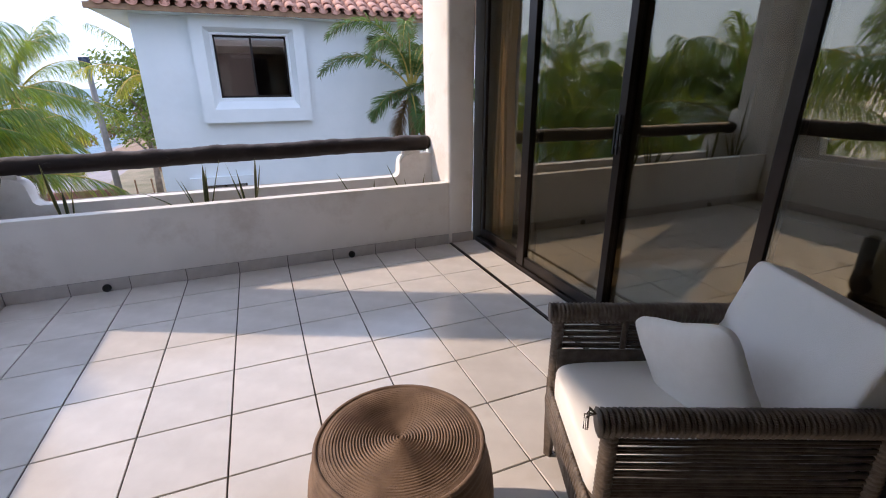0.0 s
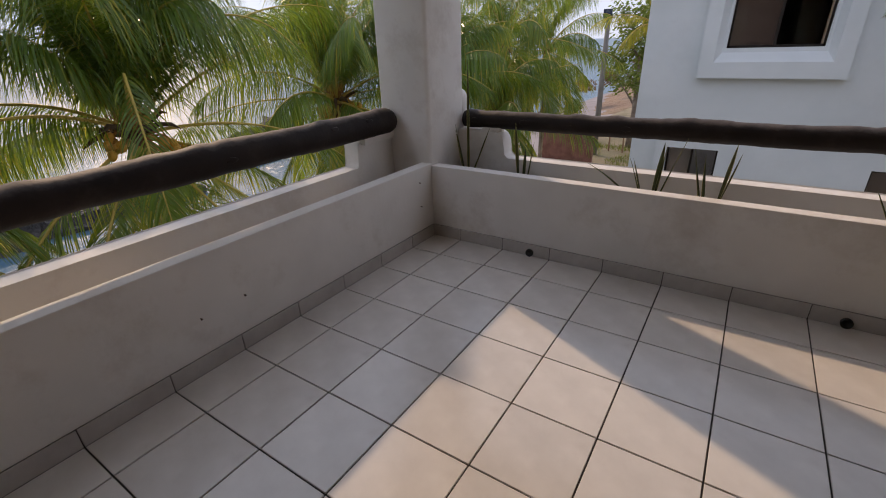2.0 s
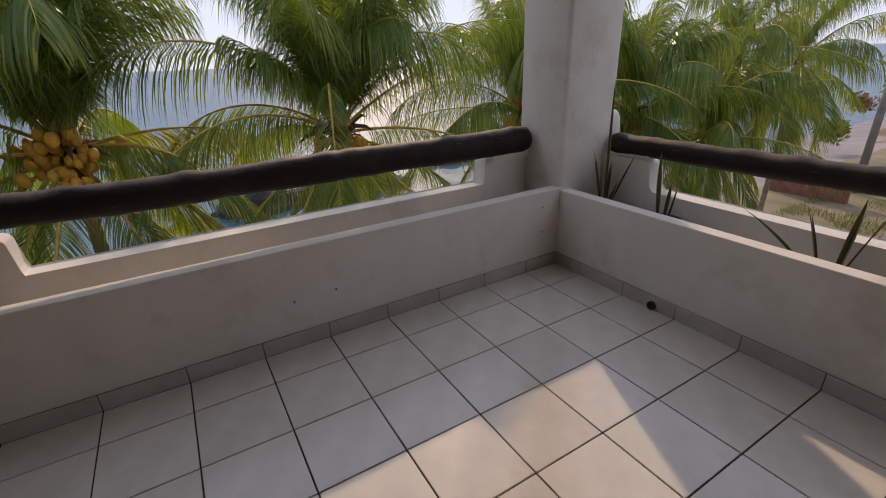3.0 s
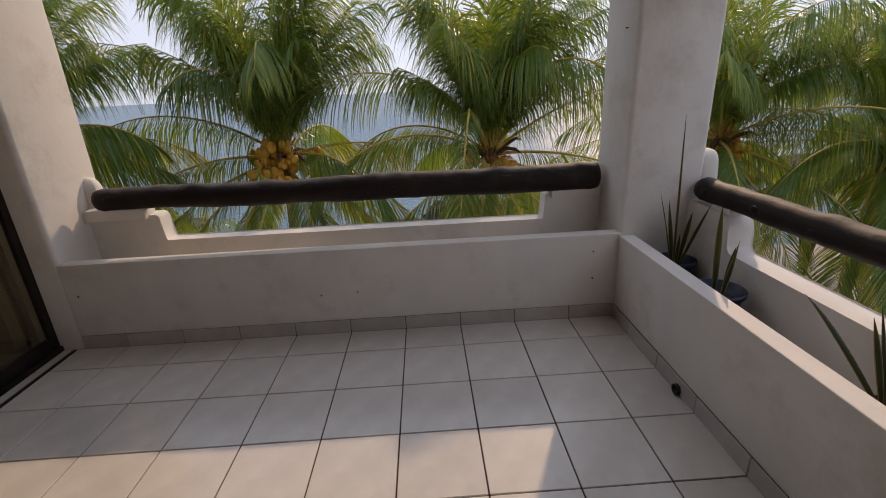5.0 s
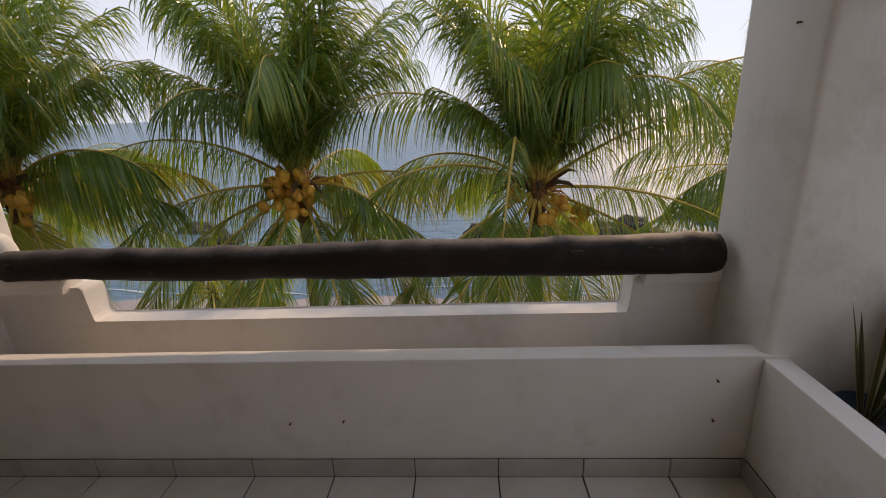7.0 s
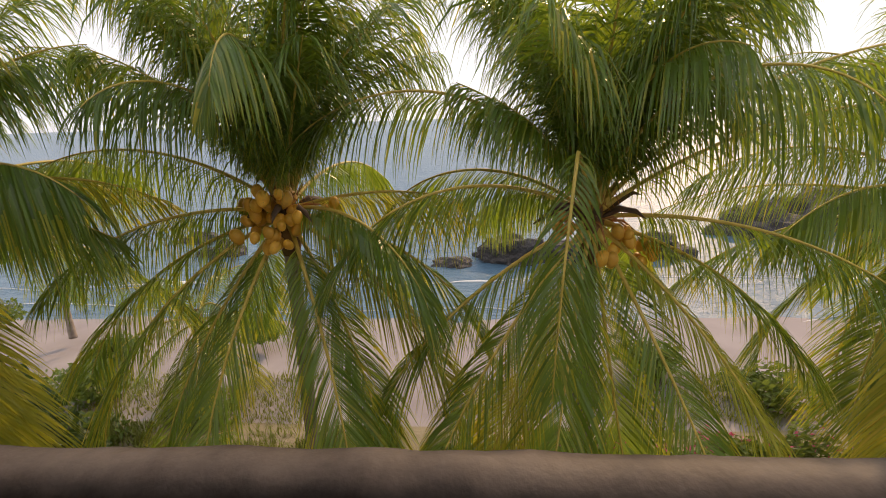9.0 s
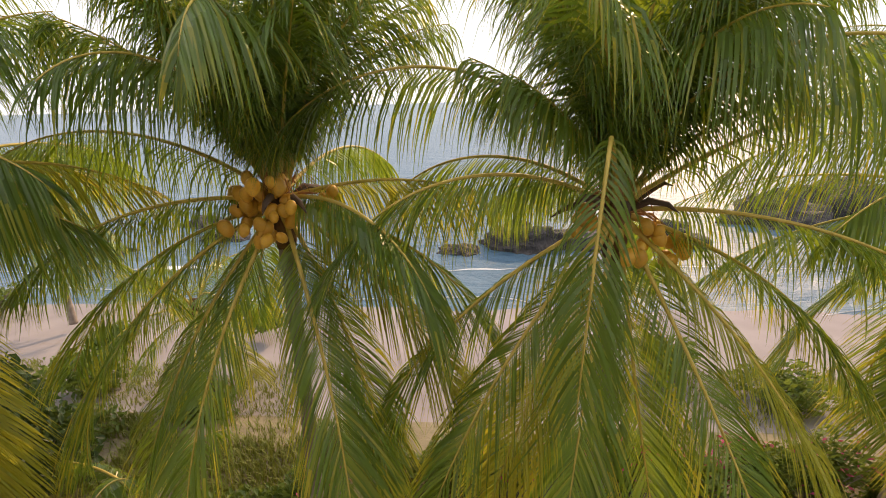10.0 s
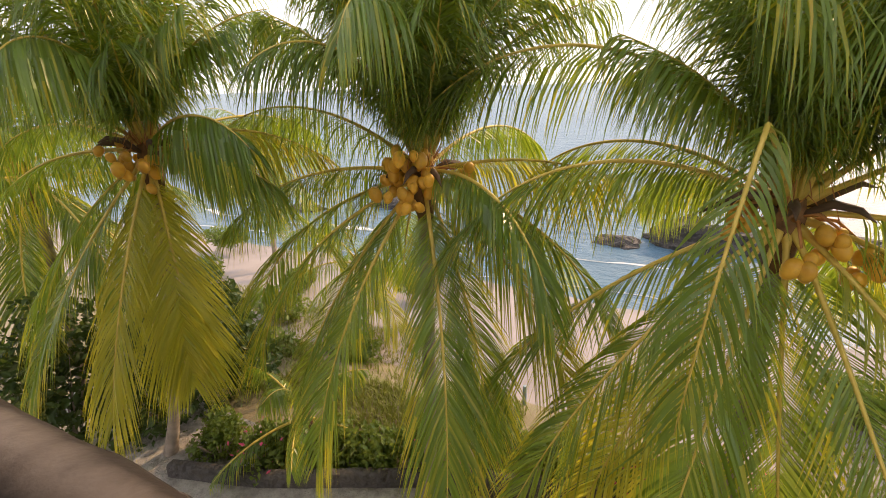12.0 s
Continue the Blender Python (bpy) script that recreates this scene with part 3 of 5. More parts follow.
def stucco_lobe(x, y, z, sx, sy, sz):
    bm = superbox(bmesh.new(), 0, 0, 0, sx, sy, sz, 3.2, 28, 16)
    tagged(part("stucco_lobe", rough_up(bm, 0.006, 9, x), M_stucco, m=pose(x, y, z), smooth=True), "rounded white stucco lump behind the end of the log", "trim", kind="structure")


def drain(x):
    d = empty("drain_pipe", pose(x, YA - 0.013, 0.027), "black plastic drain spout through the skirting", "drain", group="planter drains")
    bm = bmesh.new()
    n = 16
    a = [[bm.verts.new((r * math.cos(k * 2 * math.pi / n), y, r * math.sin(k * 2 * math.pi / n))) for k in range(n)] for r, y in ((0.024, 0.02), (0.025, -0.016), (0.020, -0.016), (0.018, 0.0))]
    for q, w in zip(a, a[1:]):
        for k in range(n):
            bm.faces.new((q[k], q[(k + 1) % n], w[(k + 1) % n], w[k]))
    bm.faces.new(a[-1])
    part("spout", bm, M_black, d, smooth=True)


stucco_lobe(-0.33, 0.765, 0.80, 0.10, 0.07, 0.18)
stucco_lobe(-0.665, -2.93, 0.79, 0.055, 0.065, 0.16)
drain(0.535)
drain(2.14)


def screw(x, y, z, axis, label="small rusty screw stuck in the stucco"):
    bm = bmesh.new()
    e = (0.012, 0, 0) if axis == "x" else (0, -0.014, 0)
    tube(bm, [(x, y, z), (x + e[0] * 0.6, y + e[1] * 0.6, z), (x + e[0], y + e[1], z - 0.002)], [0.003, 0.003, 0.005], 8)
    tagged(part("screw", bm, M_rust), label, "screw", group="screws in the wall")


for y, z in ((-1.481, 0.254), (-1.267, 0.263), (0.135, 0.26), (-2.86, 0.34), (0.13, 0.43)):
    screw(XB - 0.002, y, z, "x")
screw(-0.36, YA + 0.005, 1.625, "y", "small rusty screw stuck in the pillar")


# ---- furniture ----
def wrinkle(bm, amount, scale, seed):
    for v in bm.verts:
        v.co += v.co.normalized() * amount * noise.noise(v.co * scale + Vector((seed, 0, seed)))
    return bm


def armchair():
    """Own axes: x from front to back, y across toward the near arm, z up."""
    W, D, AH = 0.565, 0.66, 0.605
    ch = empty("armchair", pose(2.165, -2.470, 0, 0, 0, math.degrees(math.atan2(-0.390, 0.921))),
               "dark woven rattan armchair with off-white canvas cushions", "armchair")
    for x, y in ((0.035, 0.035), (0.035, W - 0.035), (D - 0.035, 0.035), (D - 0.035, W - 0.035)):
        bm = bmesh.new()
        tube(bm, [(x, y, 0.0), (x, y, 0.16), (x, y, 0.33)], [0.017, 0.024, 0.028], 4)
        part("leg", bm, M_rattan, ch, "tapered dark leg", bevel=0.003)
    def wrapped(a, b, r, name, lab=""):
        a, b = Vector(a), Vector(b)
        n = max(8, int((b - a).length / 0.004))
        pts = [a.lerp(b, i / n) for i in range(n + 1)]
        rad = [r * (1 + 0.085 * math.cos(i * math.pi * 0.62)) for i in range(n + 1)]
        return part(name, tube(bmesh.new(), pts, rad, 10), M_rattan, ch, lab, smooth=True)
    # arm rolls, posts and strands on both sides
    for y in (0.035, W - 0.035):
        wrapped((0.0, y, AH - 0.03), (D, y, AH - 0.03), 0.031, "arm_roll", "arm top wrapped in dark cord")
        for x in (0.03, 0.24, 0.45, D - 0.03):
            wrapped((x, y if x in (0.03, D - 0.03) else y + (0.014 if y < 0.2 else -0.014), 0.24), (x, y if x in (0.03, D - 0.03) else y + (0.014 if y < 0.2 else -0.014), AH - 0.05), 0.010 if x in (0.24, 0.45) else 0.019, "side_post")
        yi = y + (0.024 if y < 0.2 else -0.024)
        if y > 0.2:
            # added dark sheet: keeps bright patches from showing through the strands
            part("side_lining", boxes((0.03, D - 0.03, yi - 0.002, yi + 0.002, 0.24, 0.455)), M_rattan, ch, "dark sheet added inside the arm to close the strand gaps")
        k = 0
        z = 0.25
        while z < AH - 0.06:
            pts = [(x, y + 0.0012 * math.sin(x * 14 + k * math.pi), z + 0.003 * noise.noise(Vector((x * 6, z * 30, y)))) for x in [0.02 + (D - 0.04) * i / 16 for i in range(17)]]
            part("strand", tube(bmesh.new(), pts, 0.0047, 5), M_rattan, ch, smooth=True)
            z += 0.0096 + (0.0034 if z > 0.40 and k % 2 else 0)
            k += 1
    # back
    wrapped((D - 0.02, 0.03, 0.64), (D - 0.02, W - 0.03, 0.64), 0.03, "back_roll", "back top wrapped in dark cord")
    for y in (0.19, 0.37):
        wrapped((D - 0.02, y, 0.24), (D - 0.02, y, 0.63), 0.019, "back_post")
    for k in range(18):
        z = 0.25 + k * 0.02
        pts = [(D - 0.02 + 0.005 * math.sin(y * 14 + k * math.pi), y, z) for y in [0.03 + (W - 0.06) * i / 12 for i in range(13)]]
        part("strand", tube(bmesh.new(), pts, 0.0075, 6), M_rattan, ch, smooth=True)
    # apron of upright strands under the seat front
    for k in range(34):
        y = 0.045 + k * (W - 0.09) / 33
        part("apron_strand", tube(bmesh.new(), [(0.02, y, 0.17), (0.012, y, 0.25), (0.02, y, 0.30)], 0.0085, 6), M_rattan, ch, smooth=True)
    part("seat_frame", boxes((0.025, D - 0.03, 0.05, W - 0.05, 0.24, 0.30)), M_rattan, ch, bevel=0.01)
    # frayed cord ends
    for k in range(7):
        a = k * 0.9
        part("frayed_end", tube(bmesh.new(), [(0.0, 0.05, AH - 0.02), (-0.010 - 0.002 * k, 0.055 + 0.008 * math.cos(a), AH - 0.02 + 0.012 * math.sin(a)), (-0.014 - 0.001 * k, 0.055 + 0.012 * math.cos(a), AH - 0.035 - 0.006 * k)], 0.0016, 5), M_rattan, ch)
    # cushions
    c = superbox(bmesh.new(), 0, 0, 0, 0.295, (W - 0.115) / 2, 0.060, 9.0, 56, 24, 0.10)
    wrinkle(c, 0.004, 9, 2)
    part("seat_cushion", c, M_cushion, ch, "plump off-white canvas seat cushion", smooth=True, m=pose(0.31, W / 2, 0.362, 0, -1.5, 0))
    c = superbox(bmesh.new(), 0, 0, 0, 0.055, (W - 0.10) / 2, 0.205, 14.0, 64, 32)
    for v in c.verts:
        v.co.x *= 1 + 0.35 * (1 - (v.co.y / 0.26) ** 2) * (1 - (v.co.z / 0.22) ** 2)
    wrinkle(c, 0.004, 8, 5)
    part("back_cushion", c, M_cushion, ch, "off-white canvas back cushion leaning back", smooth=True, m=pose(0.59, W / 2, 0.56, 0, 17, 0))
    c = superbox(bmesh.new(), 0, 0, 0, 0.155, 0.155, 0.042, 7.0, 64, 24)
    for v in c.verts:
        cx, cy = v.co.x / 0.155, v.co.y / 0.155
        v.co.z *= max(0.14, 1.15 * ((1 - min(1, cx * cx)) * (1 - min(1, cy * cy))) ** 0.35)
        v.co.x *= 1 + 0.10 * abs(cx * cy)
        v.co.y *= 1 + 0.10 * abs(cx * cy)
    wrinkle(c, 0.005, 12, 9)
    pil = new("throw_pillow", finish("throw_pillow", c, M_cushion, True))
    ux = Vector((0.325, -0.87, 0.375)).normalized()
    uy = Vector((0.445, -0.556, -0.70))
    un = ux.cross(uy).normalized()
    uy = un.cross(ux)
    frame_m = Matrix((ux, uy, un)).transposed().to_4x4()
    pil.matrix_basis = ch.matrix_basis @ Matrix.Translation((0.345, 0.28, 0.515)) @ frame_m
    tagged(pil, "small off-white canvas pillow leaning on the armchair's cushions", "pillow")
    return ch


armchair()


def stool():
    st = empty("pouf_stool", pose(1.815, -2.155, 0), "round brown coiled-rope stool with a bulging side", "stool")
    R, H = 0.208, 0.425
    prof = []
    n = 26
    for i in range(n * 4 + 1):                     # coiled top, from the middle out
        r = 0.004 + (R - 0.008) * i / (n * 4)
        prof.append((r, H - 0.008 + 0.0062 * abs(math.sin(math.pi * i / 4)) - 0.004 * (r / R) ** 4))
    top = lathe(bmesh.new(), prof[::-1], 72)
    part("coiled_top", top, M_rope, st, "coiled brown rope top", smooth=True)
    prof = []
    m = 27
    for i in range(m * 4 + 1):
        t = i / (m * 4)
        z = (H - 0.006) * (1 - t)
        r = R - 0.006 + 0.034 * math.sin(math.pi * min(1, t * 1.02) ** 0.85) + 0.006 * abs(math.sin(math.pi * i / 4))
        prof.append((r, z))
    side = lathe(bmesh.new(), prof, 72)
    part("coiled_side", side, M_rope, st, smooth=True)
    bm = bmesh.new()
    k = 64
    tube(bm, [((R + 0.001) * math.cos(a * 2 * math.pi / k), (R + 0.001) * math.sin(a * 2 * math.pi / k), H - 0.010) for a in range(k + 1)], 0.0075, 8, cap=False)
    part("rim_band", bm, M_rope, st, "outer turn of brown rope", smooth=True)


stool()


# ---- pots and snake plants in the trough ----
def snake_leaf(bm, bmE, base, az, lean, length, width, curl, seed):
    n = 9
    d = Vector((math.cos(az), math.sin(az), 0))
    side = Vector((-math.sin(az), math.cos(az), 0))
    p = Vector(base)
    rows = []
    for i in range(n + 1):
        t = i / n
        w = width * (0.55 + 0.9 * t) * (1 - t ** 3) if t < 1 else 0.0
        w = max(w, 0.0015)
        el = radians(90 - lean - curl * t * t)
        tw = 0.5 * math.sin(t * 2.4 + seed)
        s = (side * math.cos(tw) + d * math.sin(tw))
        fold = d * w * 0.25
        rows.append((p.copy(), s * w / 2, fold))
        p = p + (d * math.cos(el) + Vector((0, 0, 1)) * math.sin(el)) * (length / n)
    def strip(b, off0, off1, lift):
        last = None
        for q, s, fo in rows:
            a = b.verts.new(q + s * off0 + fo * (abs(off0)) + Vector((0, 0, lift)))
            c = b.verts.new(q + s * off1 + fo * (abs(off1)) + Vector((0, 0, lift)))
            if last:
                b.faces.new((last[0], last[1], c, a))
            last = (a, c)
    strip(bm, -0.8, 0, 0)
    strip(bm, 0, 0.8, 0)
    strip(bmE, -1.0, -0.8, 0.0004)
    strip(bmE, 0.8, 1.0, 0.0004)


def snake_plant(x, y, leaves, pot, label, z=0.22):
    th = empty("potted_snake_plant", pose(x, y, z), label, "potted plant", group="plants in the trough")
    if pot:
        r, h = pot
        prof = [(r * 0.72, 0.0), (r * 0.80, h * 0.5), (r * 0.92, h * 0.9), (r * 1.04, h * 0.9), (r * 1.05, h), (r * 0.94, h), (r * 0.92, h * 0.86)]
        part("pot", lathe(bmesh.new(), prof, 28), M_pot if x < 0.6 else M_pot_dark, th, "blue plastic pot" if x < 0.6 else "black plastic nursery pot", smooth=True)
        part("potting_soil", rough_up(lathe(bmesh.new(), [(r * 0.91, h * 0.8), (r * 0.5, h * 0.86), (0.01, h * 0.87)], 20), 0.006, 30, x), M_soil, th)
        z0 = h * 0.82
    else:
        z0 = -0.01
    for i, (az, lean, length, width, curl) in enumerate(leaves):
        a, b = bmesh.new(), bmesh.new()
        az = radians(az)
        snake_leaf(a, b, (0.02 * math.cos(az), 0.02 * math.sin(az), z0), az, lean, length, width, curl, i * 1.3 + x)
        lf = part("leaf", a, M_snake, th, smooth=True)
        part("leaf_margin", b, M_snake_edge, lf, "yellow leaf margin", smooth=True)


snake_plant(-0.09, 0.55, [(300, 4, 0.82, 0.023, 2), (200, 10, 0.36, 0.030, 6), (330, 32, 0.28, 0.022, 8), (120, 14, 0.30, 0.028, 8), (250, 12, 0.42, 0.026, 5), (20, 18, 0.40, 0.024, 8)], (0.10, 0.19), "tall snake plant in a blue pot beside the pillar")
snake_plant(0.36, 0.50, [(180, 5, 0.42, 0.034, 3), (10, 8, 0.30, 0.028, 4), (100, 7, 0.24, 0.026, 8)], (0.112, 0.215), "snake plant with few leaves in a blue pot")
snake_plant(1.15, 0.555, [(180, 50, 0.46, 0.028, 22), (170, 20, 0.36, 0.028, 8), (60, 6, 0.40, 0.034, 3), (10, 16, 0.46, 0.030, 4), (200, 14, 0.33, 0.028, 10), (340, 5, 0.40, 0.026, 4)], (0.11, 0.14), "spreading snake plant in a black pot")
snake_plant(1.47, 0.52, [(175, 14, 0.42, 0.030, 3), (20, 6, 0.44, 0.034, 4), (200, 6, 0.38, 0.030, 5), (350, 10, 0.40, 0.026, 5)], (0.11, 0.14), "upright snake plant in a black pot")
snake_plant(2.35, 0.50, [(178, 26, 0.47, 0.026, 6), (10, 6, 0.34, 0.028, 4), (190, 12, 0.26, 0.022, 10)], None, "small snake plant growing in the trough soil")
snake_plant(2.75, 0.50, [(178, 24, 0.50, 0.026, 4), (5, 10, 0.36, 0.030, 6), (350, 22, 0.34, 0.028, 10), (150, 10, 0.34, 0.022, 8)], None, "snake plant growing in the trough soil by the end pillar")
random.seed(7)
bm = bmesh.new()
for k in range(90):
    x, y = random.uniform(0.62, 2.8), random.uniform(0.39, 0.64)
    bmesh.ops.create_icosphere(bm, subdivisions=1, radius=random.uniform(0.012, 0.04), matrix=Matrix.Translation((x, y, 0.29)) @ Matrix.Diagonal((1, 1, 0.6, 1)))
tagged(part("soil_clods", rough_up(bm, 0.012, 25, 3), M_soil), "dark clods and litter on the trough soil", "soil", kind="stuff")


# ---- palms ----
def frond_meshes(az, e0, length, droop, seed, leaf=0.96, n=90, hang=1.0, bend=1.3, kink=None, stalk=0.12, plume=0.0):
    """Leaflets and midrib of one feather frond that starts at the origin."""
    rnd = random.Random(seed)
    a = radians(az)
    out = Vector((math.cos(a), math.sin(a), 0))
    side = Vector((-math.sin(a), math.cos(a), 0))
    sway = rnd.uniform(-0.35, 0.35)
    N = 30
    pts, tans = [Vector((0, 0, 0))], []
    for i in range(N):
        s = (i + 0.5) / N
        el = e0 - droop * s ** bend
        if kink and s > kink[0]:
            el = kink[1] - kink[2] * (s - kink[0])
        el = radians(max(el, -88))
        t = out * math.cos(el) + Vector((0, 0, 1)) * math.sin(el) + side * sway * s * s * 0.6
        t.normalize()
        tans.append(t)
        pts.append(pts[-1] + t * (length / N))
    bl, br = bmesh.new(), bmesh.new()
    tube(br, pts, [0.023 * (1 - 0.84 * i / N) + (0.012 if i < 2 else 0) for i in range(N + 1)], 5)
    roll = rnd.uniform(-0.45, 0.45)
    for k in range(n):
        s = stalk + (1 - stalk) * (k + 0.3 * rnd.random()) / n
        i = min(N - 1, int(s * N))
        t = tans[i]
        p = pts[i] + t * ((s * N - i) * length / N)
        b0 = side - t * side.dot(t)
        b0.normalize()
        nr = b0.cross(t)
        if nr.z < 0:
            nr = -nr
        u = (s - stalk) / (1 - stalk)
        prof = (0.42 + 0.9 * u) if u < 0.5 else (0.87 + 0.13 * math.sin((u - 0.5) * 6.28)) * (1 - 0.62 * ((u - 0.5) / 0.5) ** 2)
        sw = radians(58 - 36 * u)
        for sg in (-1, 1):
            if rnd.random() < 0.03:
                continue
            L = leaf * prof * rnd.uniform(0.86, 1.1) * (1.16 if e0 < 0 else 1.0)
            d = t * math.cos(sw) + (b0 * math.cos(roll * sg * 0.3) * sg) * math.sin(sw) + nr * (0.16 + rnd.uniform(-1, 1) * plume + sg * roll * 0.5 + rnd.uniform(-0.1, 0.1))
            d.normalize()
            w = (0.0185 if e0 < 0 else 0.0205) * rnd.uniform(0.7, 1.3) * (0.7 + 0.3 * prof)
            wd = d.cross(nr)
            wd = (wd + Vector((rnd.uniform(-.7, .7), rnd.uniform(-.7, .7), rnd.uniform(-.7, .7)))).normalized()
            q = p.copy()
            level = max(0.0, 1 - abs(t.z))
            d = (d + Vector((0, 0, -1.05 * level * hang))).normalized()
            g = hang * rnd.uniform(0.75, 1.25) * (0.55 + 1.75 * (1 - max(0.0, -t.z)))
            dry = rnd.random() < (0.55 if e0 < 5 else 0.15)
            last = None
            for j, f in enumerate((0.45, 1.0, 0.85, 0.5, 0.0)):
                ww = wd * (w * f / 2)
                if f > 0:
                    cur = (bl.verts.new(q - ww), bl.verts.new(q + ww))
                    if last:
                        fc = bl.faces.new((last[0], last[1], cur[1], cur[0]))
                        fc.material_index = 1 if dry and j == 3 else 0
                else:
                    cur = bl.verts.new(q)
                    bl.faces.new((last[0], last[1], cur)).material_index = 1 if dry else 0
                last = cur
                q = q + d * (L / 4)
                d = d + Vector((0, 0, -1)) * (0.34 * g)
                d.normalize()
    return bl, br


def coconut_mesh():
    bm = bmesh.new()
    bmesh.ops.create_icosphere(bm, subdivisions=2, radius=0.085)
    for v in bm.verts:
        z = v.co.z / 0.085
        a = math.atan2(v.co.y, v.co.x)
        k = 1 + 0.06 * math.cos(3 * a) - 0.10 * max(0, -z)
        v.co = Vector((v.co.x * k, v.co.y * k, v.co.z * 1.35))
    return finish("coconut", bm, M_nut, True)


ME_NUT = coconut_mesh()


def palm(x, y, crown, base_dx, base_dy, fronds, nuts, label, seed, r=0.074, leaf=0.96, n=90, mats=(M_frond, M_frond_y), name="coconut_palm", group="coconut palms", ground=GROUND, fibre=True, bark=M_bark):
    rnd = random.Random(seed)
    th = empty(name, pose(x, y, ground - 0.02), label, "palm tree", group=group)
    H = crown - ground
    bm = bmesh.new()
    pts, rad = [], []
    m = 60
    for i in range(m + 1):
        t = i / m
        pts.append((base_dx * (1 - t) ** 1.7, base_dy * (1 - t) ** 1.7, H * t))
        rad.append(r * (1.35 - 0.35 * min(1, t * 6)) * (1 - 0.12 * t) * (1 + 0.045 * (i % 2)) + (0.02 * max(0, t - 0.94) * 16))
    tube(bm, pts, rad, 14)
    rough_up(bm, 0.008, 9, seed)
    part("trunk", bm, bark, th, "grey ringed palm trunk", smooth=True)
    if fibre:
        bm = bmesh.new()
        tube(bm, [(0, 0, H - 0.50), (0, 0, H - 0.3), (0, 0, H - 0.05), (0, 0, H + 0.22)], [r * 0.9, r * 1.35, r * 1.45, r * 0.8], 14)
        part("crown_fibre", rough_up(bm, 0.03, 12, seed), M_fibre, th, "brown fibrous crown base", smooth=True)
    for i, f in enumerate(fronds):
        az, e0, L, dr = f[:4]
        ex = f[4] if len(f) > 4 else {}
        bl, br = frond_meshes(az, e0, L, dr, seed * 100 + i, leaf=ex.get("leaf", leaf), n=ex.get("n", n if e0 >= 0 else int(n * 1.25)), hang=ex.get("hang", 1.0), bend=ex.get("bend", 1.3), kink=ex.get("kink"), plume=ex.get("plume", 0.0), stalk=ex.get("stalk", 0.12))
        z = H + 0.10 * math.sin(radians(max(-60, min(85, e0)))) - 0.02
        o = pose(0.05 * math.cos(radians(az)), 0.05 * math.sin(radians(az)), z)
        y_ = ex.get("yellow", e0 < -20 and rnd.random() < 0.12)
        fo = part("frond", bl, mats[1] if y_ else mats[0], th, "yellowing hanging frond" if y_ else "", m=o)
        fo.data.materials.append(mats[1])
        part("midrib", br, M_rib, fo, smooth=True)
    for (a, d, dz, cnt) in nuts:
        c = Vector((d * math.cos(radians(a)), d * math.sin(radians(a)), H + dz))
        part("fruit_stalk", tube(bmesh.new(), [(0, 0, H - 0.05), (c.x * 0.6, c.y * 0.6, H + dz * 0.4 + 0.06), tuple(c + Vector((0, 0, 0.08)))], [0.018, 0.013, 0.008], 6), M_stalk, th, smooth=True)
        for k in range(cnt):
            v = Vector((rnd.gauss(0, 0.065), rnd.gauss(0, 0.065), rnd.gauss(0, 0.07)))
            share("coconut", ME_NUT, th, Matrix.Translation(c + v) @ Euler((rnd.uniform(-.6, .6), rnd.uniform(-.6, .6), rnd.uniform(0, 6))).to_matrix().to_4x4() @ Matrix.Scale(rnd.uniform(0.45, 0.74), 4))
    # dark woody sheaths and dry flower sprays over the nuts
    if nuts:
        for k in range(7):
            a = k * 0.9 + rnd.uniform(-0.3, 0.3)
            q = rnd.uniform(0.38, 0.55)
            lift = rnd.uniform(-0.10, 0.16)
            b = tube(bmesh.new(), [(0.07 * math.cos(a), 0.07 * math.sin(a), H - 0.03), (0.5 * q * math.cos(a), 0.5 * q * math.sin(a), H + 0.07 + lift * 0.3), (0.8 * q * math.cos(a), 0.8 * q * math.sin(a), H + 0.06 + lift * 0.8), (q * math.cos(a), q * math.sin(a), H + lift)], [0.018, 0.034, 0.024, 0.003], 7)
            part("fruit_sheath", rough_up(b, 0.006, 14, k), M_sheath, th, "dry dark brown pointed sheath", smooth=True)
        bm = bmesh.new()
        for k in range(48):
            a = rnd.uniform(0, 6.28)
            q = rnd.uniform(0.15, 0.34)
            tube(bm, [(0.05 * math.cos(a), 0.05 * math.sin(a), H + 0.02), (0.6 * q * math.cos(a), 0.6 * q * math.sin(a), H + rnd.uniform(0.10, 0.28)), (q * math.cos(a), q * math.sin(a), H + rnd.uniform(-0.1, 0.18))], [0.007, 0.005, 0.003], 4)
        part("flower_spray", bm, M_stalk, th, "dry orange flower spray")
    return th


def wild_fronds(seed, count=26, L=2.5):
    rnd = random.Random(seed)
    out = []
    for i in range(count):
        u = i / (count - 1)
        e0 = 84 - 150 * u ** 0.9
        out.append(((i * 137.5 + rnd.uniform(-18, 18)) % 360, e0, L * rnd.uniform(0.85, 1.1), (88 if e0 > 55 else 66 if e0 > 20 else 48) * rnd.uniform(0.75, 1.25)))
    return out


